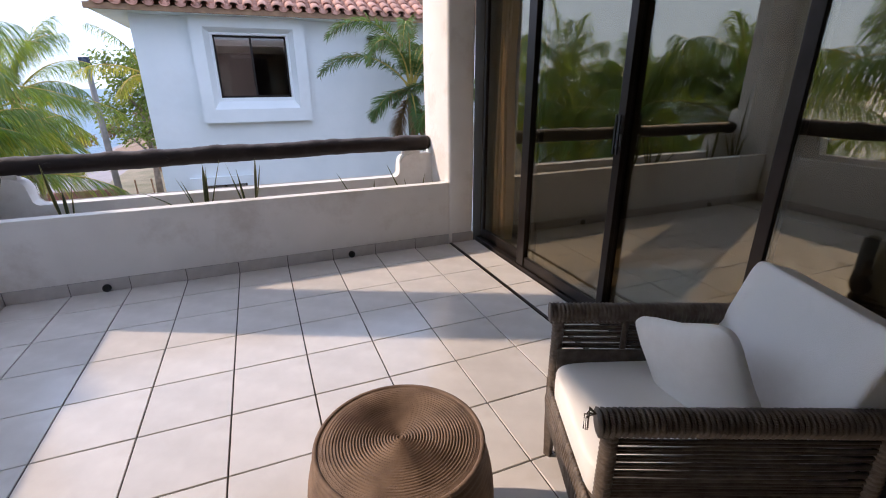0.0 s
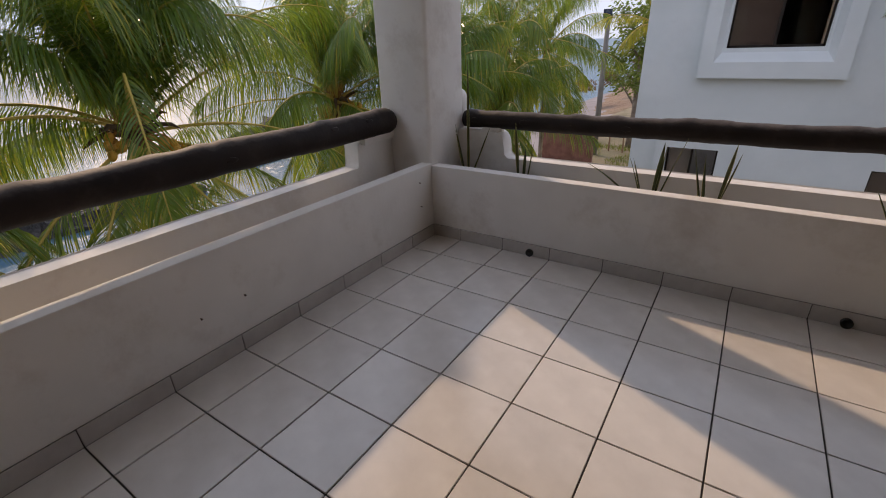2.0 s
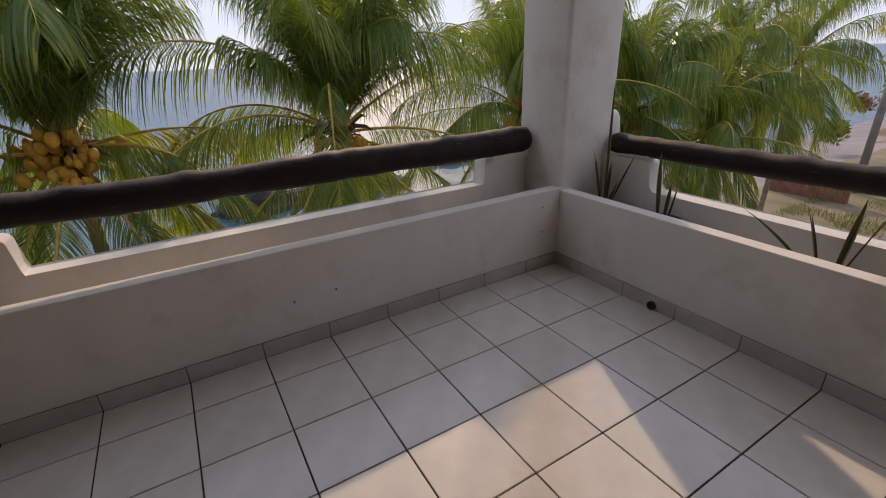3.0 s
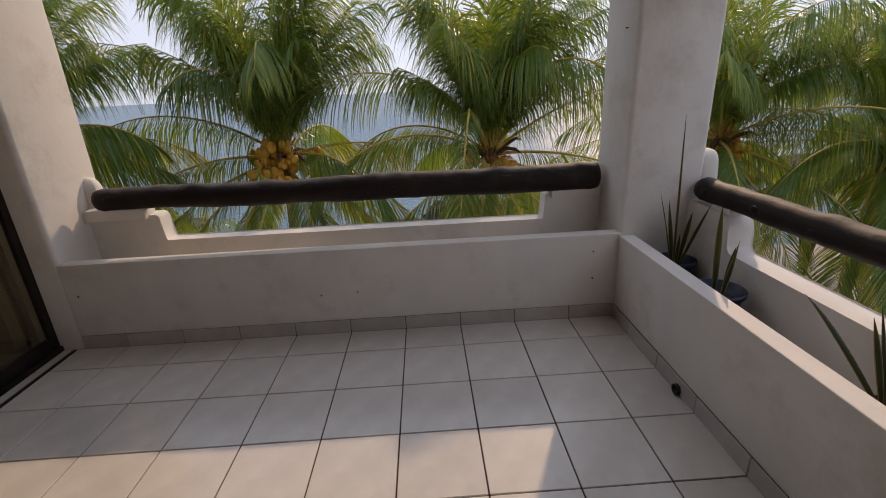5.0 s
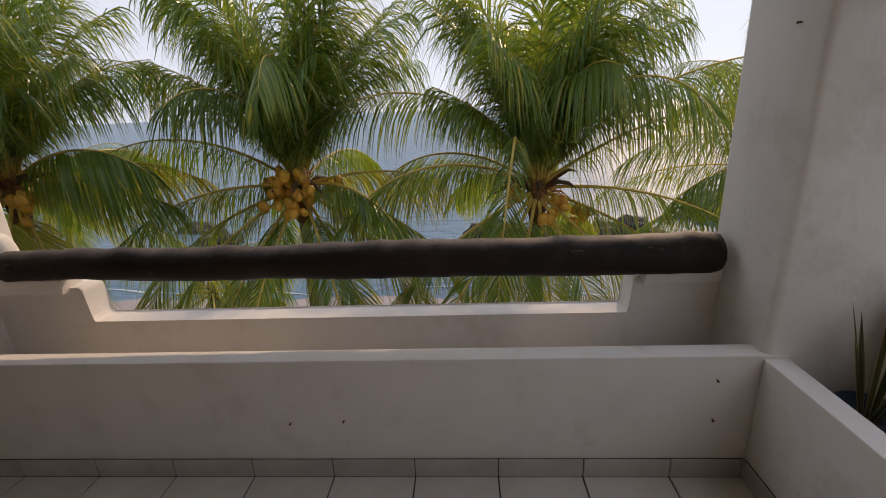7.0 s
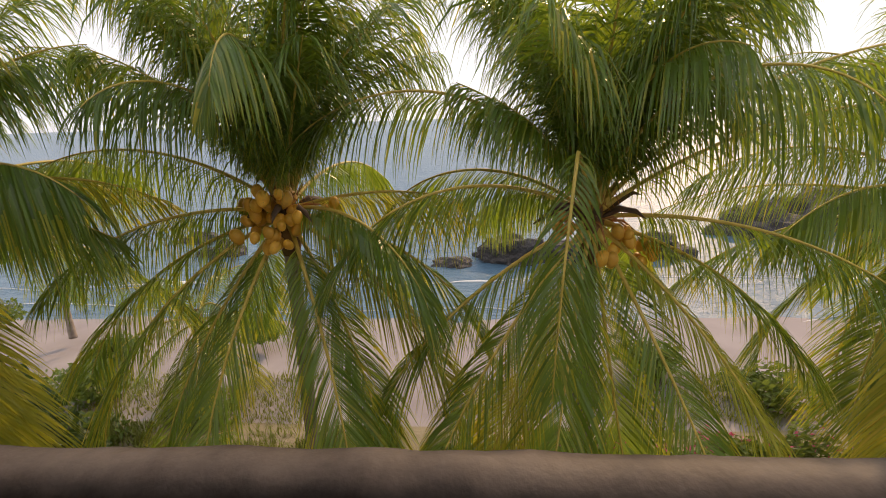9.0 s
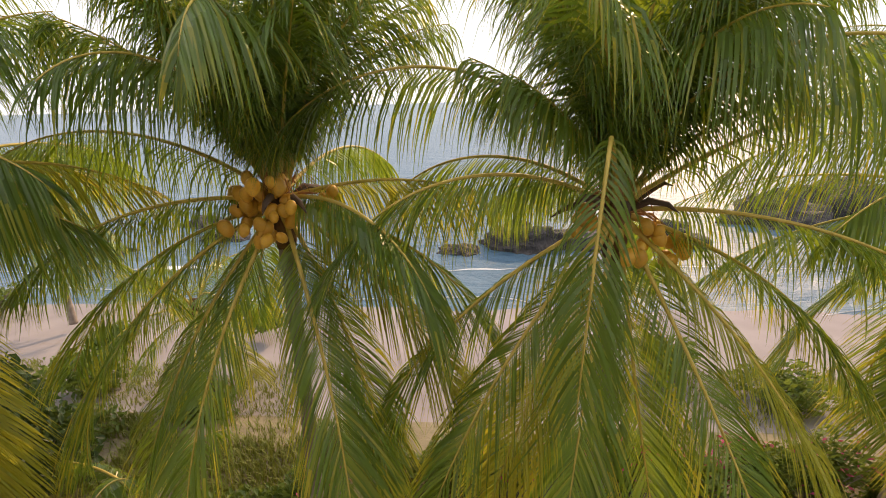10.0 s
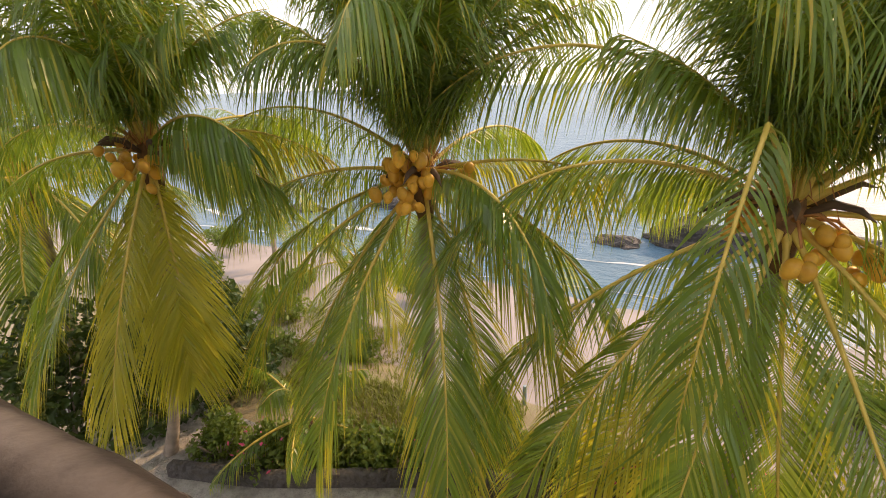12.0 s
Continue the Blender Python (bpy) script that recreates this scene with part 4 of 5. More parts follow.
def heart_fronds(seed, count=17):
    """The crowded younger fronds that stand up in the middle of a crown."""
    rnd = random.Random(seed)
    tall = [((i * 137.5 + rnd.uniform(-20, 20)) % 360, rnd.uniform(67, 87), rnd.uniform(1.9, 2.5), rnd.uniform(14, 58), {"hang": rnd.uniform(0.7, 1.2), "plume": 0.28, "leaf": 0.92, "n": 105}) for i in range(count)]
    short = [((i * 137.5 + rnd.uniform(-30, 30)) % 360, rnd.uniform(58, 84), rnd.uniform(1.3, 1.9), rnd.uniform(10, 50), {"hang": 1.1, "plume": 0.2, "leaf": 0.85, "stalk": 0.2}) for i in range(count // 2)]
    return tall + short


# each frond: compass angle, rise at the base, length, droop
P1 = [(-95, 58, 2.8, 58), (-112, 72, 2.7, 42), (85, 74, 2.3, 52), (120, 66, 2.2, 60), (15, 80, 2.4, 150, {"bend": 1.9, "leaf": 0.9}), (-30, 76, 2.0, 120, {"bend": 1.6}),
      (-84, 38, 2.5, 70, {"hang": 1.25, "leaf": 1.08}), (-74, 8, 2.3, 58, {"hang": 1.1}), (-60, -24, 2.9, 58), (-78, -14, 2.6, 52),
      (-20, -44, 2.8, 36), (35, -44, 2.7, 22), (-50, -46, 2.8, 30), (58, -52, 2.5, 22), (74, -28, 2.5, 46, {"yellow": True}), (100, 14, 1.7, 34, {"yellow": True}),
      (84, -8, 2.3, 62), (60, 12, 2.0, 88), (170, 24, 2.5, 60), (-150, 8, 2.4, 55), (150, -18, 2.4, 50), (-140, -28, 2.4, 45)]
palm(-4.08, -2.75, 0.62, 0.0, -0.1, P1 + heart_fronds(3), [(-60, 0.32, -0.10, 8), (0, 0.30, -0.24, 9), (45, 0.30, -0.02, 7), (-100, 0.38, -0.02, 9), (90, 0.34, -0.04, 7), (20, 0.24, 0.08, 7), (-30, 0.22, 0.10, 6), (170, 0.2, -0.1, 4)],
     "coconut palm with hanging fronds and clusters of ripe coconuts", 11)
P2 = [(-20, 36, 2.8, 30, {"kink": (0.44, -58, 40), "bend": 1.0, "leaf": 0.62, "n": 46, "hang": 1.25, "stalk": 0.36, "yellow": False, "plume": 0.3}),
      (-88, 62, 3.3, 116, {"bend": 1.2, "leaf": 1.05}), (-78, 28, 2.7, 94, {"leaf": 1.08}), (-98, 36, 2.3, 96), (-55, -38, 2.9, 28), (-72, -22, 2.8, 44), (-24, -55, 2.5, 20), (-48, -50, 2.7, 24), (8, -64, 2.5, 14),
      (35, -50, 2.7, 14), (60, -38, 2.8, 28, {"yellow": True}), (75, 5, 2.7, 50), (90, 35, 2.9, 42, {"leaf": 1.08}), (74, 52, 3.0, 62, {"leaf": 1.05}), (40, 70, 2.5, 128, {"bend": 1.5}), (-100, 74, 2.4, 36), (100, 70, 2.6, 45),
      (170, 30, 2.5, 60), (-150, 10, 2.4, 55), (150, -12, 2.4, 50), (88, -18, 2.7, 46), (20, 78, 2.0, 100, {"bend": 1.6})]
palm(-4.05, 0.08, 0.52, 0.1, 0.1, P2 + heart_fronds(4), [(60, 0.30, -0.16, 7), (90, 0.46, -0.30, 7), (10, 0.30, -0.26, 4), (-80, 0.25, -0.05, 8), (170, 0.22, -0.1, 4)],
     "coconut palm with a bent front frond and ripe coconuts", 23)
P0 = [(85, 34, 1.7, 74), (88, 8, 1.7, 40), (58, -56, 2.2, 26), (22, -52, 2.6, 20), (-18, -46, 2.7, 26), (-58, -34, 2.7, 42), (-82, 22, 2.8, 72), (-46, 46, 2.4, 128, {"bend": 1.5}), (-88, 52, 2.6, 82), (100, 62, 2.0, 60),
      (172, 22, 2.4, 60), (-150, 2, 2.4, 55), (148, -20, 2.4, 50), (-112, -22, 2.5, 48), (-70, 4, 2.6, 60), (44, -60, 2.3, 18), (30, 70, 2.0, 120, {"bend": 1.5}), (-120, 66, 2.5, 60), (112, 20, 1.9, 60, {"yellow": True})]
palm(-3.25, -5.5, 0.85, 0.1, -1.15, P0 + heart_fronds(20, 15), [(a * 60, 0.28, -0.10 - 0.05 * (a % 2), 7) for a in range(6)],
     "coconut palm with bright ripe coconuts beside the gravel path", 31)
for i, (x, y, c, k) in enumerate(((-4.75, 3.8, 0.42, 5), (-4.15, 6.0, 0.25, 3), (-4.0, 9.2, 1.25, 0), (-4.2, 12.6, 1.0, 0), (-3.5, 7.7, -0.35, 0), (-3.4, -8.7, 0.35, 0))):
    rn = random.Random(41 + i)
    palm(x, y, c, rn.uniform(-0.3, 0.3), rn.uniform(-0.3, 0.3), wild_fronds(61 + i, 27 if i < 2 else 19, (2.85, 2.6, 2.3, 2.3, 2.3, 2.3)[i]) + heart_fronds(21 + i, 12 if i < 2 else 4), [(a * 60 + 20 * i + 20, 0.25, -0.12 - 0.05 * (a % 2), 6) for a in range(k)],
         "coconut palm with ripe coconuts among drooping fronds" if k else "dense green coconut palm near the neighbouring house", 32 + i)
palm(-10.5, -12.0, -0.4, 0.2, 0.1, wild_fronds(91, 18, 2.4), [], "smaller coconut palm farther down the beach", 51, n=50, ground=-4.0)
palm(-7.4, -6.2, -2.1, 0.1, 0.1, wild_fronds(92, 16, 1.7), [], "young palm behind the hedge", 52, n=44, ground=-3.9)
palm(-4.0, -4.75, -2.85, 0.0, 0.05, wild_fronds(93, 11, 1.25), [], "young low palm beside the hedge", 54, n=46, leaf=0.5)
palm(-0.85, 11.6, 1.55, 0.1, 0.1, [(-160, 30, 1.7, 70, {"yellow": True}), (-110, 10, 1.6, 70, {"yellow": True}), (-60, 45, 1.6, 80, {"yellow": True}), (100, 60, 1.6, 70), (-150, 70, 1.7, 60), (20, 50, 1.6, 70)], [],
     "palm with yellow fronds at the corner of the house", 53, n=50, leaf=0.5)


def feather_palm(x, y, crown, seed, fr):
    palm(x, y, crown, 0, 0, [(f[0], f[1], f[2], f[3], dict({"hang": 0.32, "plume": 0.85, "leaf": 0.37, "n": 230}, **(f[4] if len(f) > 4 else {}))) for f in fr], [],
         "slender grey-trunked feather palm against the white house", seed, r=0.095, mats=(M_frond_f, M_dry), name="feather_palm", group="feather palms by the house", fibre=False, bark=M_shaft)


feather_palm(4.85, 6.9, 1.2, 71, [(178, 52, 2.2, 105, {"yellow": False}), (-110, 82, 2.7, 150), (-165, 86, 2.6, 140), (-140, 78, 2.2, 150), (60, 70, 1.9, 100), (10, 62, 1.9, 110), (-60, 70, 1.9, 130), (120, 75, 1.9, 90), (-20, 84, 1.9, 80),
                                   (-150, 5, 1.3, 75, {"yellow": False}), (-100, -30, 1.0, 50), (-175, -62, 0.9, 20, {"yellow": True})])
feather_palm(5.85, 6.7, 0.85, 72, [(180, 50, 1.7, 120), (-120, 70, 1.7, 130), (-80, 40, 1.6, 110), (150, 75, 1.7, 100), (-150, 20, 1.5, 90), (100, 60, 1.6, 100), (0, 60, 1.6, 100), (-100, -10, 1.3, 60), (-165, -20, 1.2, 50)])
# ---- ground, beach, sea ----
def ground_sheet():
    bm = bmesh.new()
    xs = [-4000, -400, -60, -40, -30, -24, -20] + [-18 + 0.75 * i for i in range(30)] + [6, 10, 16, 24, 40, 80, 300, 4000]
    ys = [-4000, -500, -100, -60, -40, -30] + [-24 + 1.5 * i for i in range(40)] + [38, 44, 52, 64, 80, 120, 400, 4000]
    def z(x, y):
        if x > -6.3:
            h = GROUND
        elif x > -17:
            h = GROUND - 0.25 - 0.85 * min(1, (-6.3 - x) / 8.5)
        else:
            h = -4.7 - min(4, 0.12 * (-17 - x))
        if -17 < x < 8:
            h += 0.07 * noise.noise(Vector((x * 0.5, y * 0.5, 0)))
        return h
    g = [[bm.verts.new((x, y, z(x, y))) for y in ys] for x in xs]
    for i in range(len(xs) - 1):
        for j in range(len(ys) - 1):
            f = bm.faces.new((g[i][j], g[i + 1][j], g[i + 1][j + 1], g[i][j + 1]))
            f.material_index = 1 if xs[i + 1] <= -6.1 else 0
    bmesh.ops.recalc_face_normals(bm, faces=bm.faces)
    me = bpy.data.meshes.new("ground")
    bm.to_mesh(me)
    bm.free()
    me.materials.append(M_ground)
    me.materials.append(M_sand)
    for p in me.polygons:
        p.use_smooth = True
    return tagged(new("ground", me), "dry garden soil giving way to pale pinkish beach sand", "ground", kind="structure")


ground_sheet()
sea = part("water", boxes((-4200, -9.2, -4200, 4200, -12, -4.46)), M_sea)
tagged(sea, "hazy blue sea with small glittering waves", "sea", kind="structure")


def foam_line(x, y0, y1, w, seed):
    bm = bmesh.new()
    n = 160
    last = None
    for i in range(n + 1):
        y = y0 + (y1 - y0) * i / n
        c = x + 2.2 * noise.noise(Vector((y * 0.09, seed, 0))) + 0.35 * noise.noise(Vector((y * 0.6, seed, 4)))
        h = w * max(0.02, noise.noise(Vector((y * 0.35, seed, 8))) * 2.4)
        a = [bm.verts.new((c - h, y, -4.455)), bm.verts.new((c - h * 0.3, y, -4.42 + 0.03 * noise.noise(Vector((y * 2, seed, 1))))), bm.verts.new((c + h * 0.4, y, -4.452))]
        if last:
            for k in range(2):
                bm.faces.new((last[k], last[k + 1], a[k + 1], a[k]))
        last = a
    tagged(part("foam", bm, M_foam, smooth=True), "thin line of white surf foam on the water", "sea foam", kind="stuff")


foam_line(-13.0, -60, 40, 0.16, 1)
foam_line(-15.6, -60, 30, 0.20, 2)


def rock(x, y, z, sx, sy, sz, seed, label="dark jagged sea rock", m=M_rock):
    bm = bmesh.new()
    bmesh.ops.create_icosphere(bm, subdivisions=4, radius=1.0)
    for v in bm.verts:
        d = v.co.normalized()
        k = 1 + 0.38 * noise.noise(d * 1.6 + Vector((seed, 0, 0))) + 0.22 * noise.noise(d * 4.2 + Vector((0, seed, 0))) + 0.10 * noise.noise(d * 10 + Vector((0, 0, seed)))
        v.co = Vector((d.x * sx * k, d.y * sy * k, d.z * sz * k))
    ob = part("rock", bm, m, m=pose(x, y, z))
    return tagged(ob, label, "rock", group="rocks in the surf")


for i, a in enumerate(((-22.0, 12.6, -4.7, 1.4, 2.0, 1.5), (-23.5, 16.2, -4.7, 1.7, 2.4, 1.9), (-22.5, 21.0, -4.7, 1.6, 2.4, 1.5), (-18.2, 0.6, -4.7, 1.0, 1.7, 1.15), (-18.6, 3.4, -4.7, 1.1, 1.9, 1.0), (-18.8, 6.4, -4.7, 1.0, 1.8, 1.05),
                       (-17.6, -1.9, -4.75, 0.7, 1.0, 0.5), (-19.6, -12.9, -4.75, 0.9, 1.2, 0.75), (-17.6, -17.2, -4.7, 0.7, 1.3, 0.5), (-22.0, -15.6, -4.75, 0.9, 1.3, 0.6))):
    rock(*a, i * 3.7 + 1)


# ---- bushes, hedge, trees ----
def leaf_cloud(center, size, count, material, seed, leaf=0.06, name="leaves", shell=0.55):
    rnd = random.Random(seed)
    bm = bmesh.new()
    lumps = [Vector((rnd.uniform(-.6, .6), rnd.uniform(-.6, .6), rnd.uniform(-.4, .6))) for _ in range(9)]
    for k in range(count):
        c = lumps[k % 9]
        d = Vector((rnd.gauss(0, 1), rnd.gauss(0, 1), rnd.gauss(0, 1))).normalized() * (shell + (1 - shell) * rnd.random()) * 0.52
        p = c * 0.75 + d
        p = Vector((p.x * size[0], p.y * size[1], p.z * size[2])) + Vector(center)
        n = Vector((rnd.gauss(0, 1), rnd.gauss(0, 1), rnd.gauss(0.8, 1))).normalized()
        a = n.orthogonal().normalized()
        b = n.cross(a)
        l = leaf * rnd.uniform(0.6, 1.3)
        q = [p - a * l, p - a * l * 0.2 + b * l * 0.45 + n * l * 0.1, p + a * l, p - a * l * 0.2 - b * l * 0.45 + n * l * 0.1]
        bm.faces.new([bm.verts.new(v) for v in q])
    return bm


def bush(x, y, z, size, count, label, seed, material=M_leaf, flowers=0, leaf=0.05, name="bush", category="bush", group=""):
    th = empty(name, pose(x, y, z), label, category, group)
    rnd = random.Random(seed)
    bm = bmesh.new()
    for k in range(9):
        a = rnd.uniform(0, 6.28)
        tube(bm, [(0.05 * math.cos(a), 0.05 * math.sin(a), -0.05), (size[0] * 0.3 * math.cos(a), size[1] * 0.3 * math.sin(a), size[2] * 0.5), (size[0] * 0.6 * math.cos(a), size[1] * 0.6 * math.sin(a), size[2] * 1.0)], [0.02, 0.012, 0.004], 5)
    part("woody_base", bm, M_bark, th)
    part("foliage", leaf_cloud((0, 0, size[2] * 0.62), size, count, material, seed, leaf), material, th)
    if flowers:
        part("blossom", leaf_cloud((0, 0, size[2] * 0.72), (size[0] * 0.95, size[1] * 0.95, size[2] * 0.95), flowers, M_petal, seed + 7, leaf * 0.9, shell=0.85), M_petal, th, "pink blossoms")
    return th


HEDGE = [(-3.35, -6.2), (-3.75, -4.9), (-4.35, -3.6), (-4.95, -2.3), (-5.25, -0.6), (-5.25, 1.5), (-5.25, 4.5)]


def along(poly, d):
    for (x0, y0), (x1, y1) in zip(poly, poly[1:]):
        l = math.hypot(x1 - x0, y1 - y0)
        if d <= l:
            return x0 + (x1 - x0) * d / l, y0 + (y1 - y0) * d / l
        d -= l
    return poly[-1]


for i in range(14):
    x, y = along(HEDGE, 0.3 + i * 0.8)
    bush(x + 0.1 * math.sin(i * 2.1), y, GROUND, (0.50, 0.58, 0.50 + 0.1 * math.sin(i * 1.7)), 1700, "clipped green hedge shrub with pink blossoms" if i % 3 == 1 or i > 6 else "clipped dark green hedge shrub", 200 + i,
         flowers=90 if i > 6 else (40 if i % 3 == 1 else 0), name="hedge_shrub", category="hedge", group="hedge along the beach")
for i, (x, y, s) in enumerate(((-8.2, 0.9, 0.6), (-8.8, 2.6, 0.8), (-9.0, -9.5, 0.7), (-11.0, -15.0, 0.9), (-7.6, 4.4, 0.8), (-8.5, -13.0, 0.8), (-5.6, -7.6, 0.9), (-4.6, -8.9, 0.9), (-6.6, -6.0, 0.7), (-7.4, -9.0, 0.9), (-10.0, -6.5, 0.6))):
    bush(x, y, -3.95, (s, s * 1.2, s * 0.6), 1300, "loose pale green beach bush", 240 + i, leaf=0.07, group="beach bushes")
bm = bmesh.new()
prev = None
for k in range(45):
    x, y = along(HEDGE, k * 0.26)
    x += 0.42
    w = [bm.verts.new((x + dx, y, GROUND + z)) for dx, z in ((-0.09, -0.1), (-0.08, 0.26), (-0.05, 0.30), (0.05, 0.30), (0.08, 0.26), (0.10, -0.1))]
    if prev:
        for q in range(5):
            bm.faces.new((prev[q], prev[q + 1], w[q + 1], w[q]))
    prev = w
tagged(part("stone_kerb", rough_up(bm, 0.02, 6, 2), M_rock, smooth=True), "low dark stone kerb along the hedge", "kerb", kind="structure")
gr = part("gravel_path", boxes((-4.1, -2.2, -9.5, 3.0, GROUND - 0.1, GROUND + 0.10)), M_gravel)
tagged(gr, "pale grey gravel path below the terrace", "path", kind="structure")
bp_ = part("beach_post", tube(bmesh.new(), [(-6.6, -2.36, -4.0), (-6.6, -2.36, -3.62), (-6.6, -2.36, -3.45)], [0.04, 0.038, 0.03], 10), M_post)
tagged(bp_, "weathered blue-painted wooden post on the beach edge", "post")


def grass(x0, x1, y0, y1, z, count, seed, h=0.22, label="patchy green and straw-coloured grass"):
    rnd = random.Random(seed)
    bm = bmesh.new()
    for k in range(count):
        x, y = rnd.uniform(x0, x1), rnd.uniform(y0, y1)
        if noise.noise(Vector((x * 0.7, y * 0.7, seed))) < -0.08:
            continue
        a = rnd.uniform(0, 6.28)
        l = h * rnd.uniform(0.5, 1.3)
        d = Vector((math.cos(a), math.sin(a), 0))
        s_ = Vector((-math.sin(a), math.cos(a), 0)) * 0.011
        p = Vector((x, y, z(x, y) if callable(z) else z))
        q = p + d * l * 0.2 + Vector((0, 0, l * 0.6))
        v = [bm.verts.new(w) for w in (p - s_, p + s_, q + s_ * 0.7, q - s_ * 0.7)]
        bm.faces.new(v)
        t = bm.verts.new(p + d * l * 0.55 + Vector((0, 0, l * 0.9)))
        bm.faces.new((v[3], v[2], t))
    tagged(part("grass", bm, M_grass), label, "grass", kind="stuff")


grass(-8.6, -5.5, -12, -3.2, lambda x, y: -3.7 if x > -6.3 else -3.9 - 0.85 * (-6.3 - x) / 8.5, 9000, 81)
grass(-8.8, -5.5, -1.6, 6.0, lambda x, y: -3.7 if x > -6.3 else -3.9 - 0.85 * (-6.3 - x) / 8.5, 9000, 82)
grass(-6.3, -4.7, -7.5, -2.2, GROUND - 0.02, 7000, 84)
grass(-4.5, 0.5, 13.5, 21.0, GROUND - 0.05, 7000, 83)
bush(5.35, 7.2, GROUND, (0.35, 0.35, 1.2), 900, "dry straw-coloured shrub at the foot of the house", 260, material=M_dry, leaf=0.12, group="")


for i, (x, y, s, h) in enumerate(((-3.5, -7.3, 1.0, 1.5), (-4.5, -6.9, 0.9, 1.2), (-2.7, -8.2, 1.0, 1.7), (-5.3, -8.3, 1.0, 1.3))):
    bush(x, y, GROUND, (s, s, h), 2600, "dense dark green garden shrub behind the palms", 270 + i, material=M_shrub, leaf=0.08, name="shrub", category="shrub", group="tall garden shrubs")


def hillside():
    bm = bmesh.new()
    xs = [-16 + 1.6 * i for i in range(36)]
    ys = [22 + 2.2 * i for i in range(40)]
    def z(x, y):
        t = min(1, max(0, (y - 22) / 50))
        e = min(1, max(0, (x + 16) / 16)) ** 0.7
        return GROUND - 0.6 + e * (0.5 + 2.2 * t + 0.35 * noise.noise(Vector((x * 0.10, y * 0.10, 2))) + 0.3 * noise.noise(Vector((x * 0.5, y * 0.5, 5)))) - (1 - e) * 1.5
    g = [[bm.verts.new((x, y, z(x, y))) for y in ys] for x in xs]
    for i in range(len(xs) - 1):
        for j in range(len(ys) - 1):
            bm.faces.new((g[i][j], g[i + 1][j], g[i + 1][j + 1], g[i][j + 1]))
    ob = part("hillside", bm, M_hill, smooth=True)
    return tagged(ob, "dry brown slope with scattered scrub", "hillside", kind="structure")


hillside()
for i in range(26):
    rn = random.Random(300 + i)
    x, y = rn.uniform(-13, 4), rn.uniform(23, 60)
    s = rn.uniform(0.5, 1.3)
    bush(x, y, GROUND + 0.0 + 1.9 * max(0, (y - 22) / 50), (s, s, s * 0.8), 420, "dry brown scrub bush on the slope" if i % 3 else "grey-green scrub bush on the slope", 300 + i, material=M_dry if i % 3 else M_leaf, leaf=0.14, name="scrub_bush", group="scrub on the slope")


def broad_tree(x, y, z, h, spread, count, seed, label, leaf=0.11):
    rnd = random.Random(seed)
    th = empty("tree", pose(x, y, z), label, "tree")
    tr = bmesh.new()
    tube(tr, [(0, 0, -0.1), (0.05, 0.02, h * 0.3), (0, 0, h * 0.62)], [0.16, 0.12, 0.07], 9)
    part("trunk", tr, M_bark, th, smooth=True)
    tips = []
    for k in range(12):
        a = k * 2.4
        z0 = h * (0.28 + 0.055 * k)
        L = spread * rnd.uniform(0.6, 1.0) * (1 - 0.35 * k / 12)
        p1 = Vector((L * 0.5 * math.cos(a), L * 0.5 * math.sin(a), z0 + 0.18 * h * 0.5))
        p2 = Vector((L * math.cos(a + 0.25), L * math.sin(a + 0.25), z0 + 0.22 * h * rnd.uniform(0.5, 1.1)))
        part("limb", tube(bmesh.new(), [(0, 0, z0), tuple(p1), tuple(p2)], [0.06, 0.035, 0.012], 6), M_bark, th, smooth=True)
        tips += [p1.lerp(p2, q) for q in (0.3, 0.65, 1.0)]
    bm = bmesh.new()
    for k in range(count):
        c = tips[k % len(tips)]
        p = c + Vector((rnd.gauss(0, 0.36), rnd.gauss(0, 0.36), rnd.gauss(0.05, 0.22)))
        n = Vector((rnd.gauss(0, 1), rnd.gauss(0, 1), rnd.gauss(1.2, 1))).normalized()
        a = n.orthogonal().normalized()
        b = n.cross(a)
        l = leaf * rnd.uniform(0.6, 1.2)
        bm.faces.new([bm.verts.new(v) for v in (p - a * l, p + b * l * 0.45, p + a * l, p - b * l * 0.45)])
    part("crown", bm, M_leaf, th, "sparse bright green crown")


broad_tree(-3.0, 21.0, GROUND, 5.9, 1.6, 5200, 401, "sparse broad-leaved tree behind the lamp pole")
broad_tree(-2.2, 24.5, GROUND, 5.6, 1.9, 4200, 402, "sparse broad-leaved tree near the house corner")


def lamp_pole():
    th = empty("street_lamp", pose(-4.0, 18.75, GROUND - 0.42), "grey concrete pole with a floodlight on top", "street lamp")
    part("pole", tube(bmesh.new(), [(0, 0, 0), (0, 0, 3), (0, 0, 6.02)], [0.13, 0.115, 0.09], 14), M_concrete, th, smooth=True)
    part("bracket", boxes((-0.03, 0.03, -0.1, 0.03, 6.0, 6.1)), M_bronze, th)
    part("floodlight", boxes((-0.17, 0.17, -0.24, -0.14, 6.02, 6.36)), M_panel, th, "square dark floodlight panel", bevel=0.015)
    part("crossbar", boxes((-0.2, 0.16, -0.04, 0.04, 6.06, 6.12)), M_bronze, th)


lamp_pole()
for i in range(9):
    tagged(part("fence_post", tube(bmesh.new(), [(-4.2 + i * 0.62, 19.6 + 0.1 * math.sin(i), GROUND - 0.1), (-4.2 + i * 0.62, 19.6, GROUND + 1.15)], 0.035, 6), M_wood), "weathered wooden fence post by the pole", "fence post", group="fence posts")
tagged(part("low_wall", boxes((-6.0, -3.6, 16.9, 17.1, GROUND - 0.1, GROUND + 1.3)), M_brick, bevel=0.02), "low weathered reddish block wall", "wall")


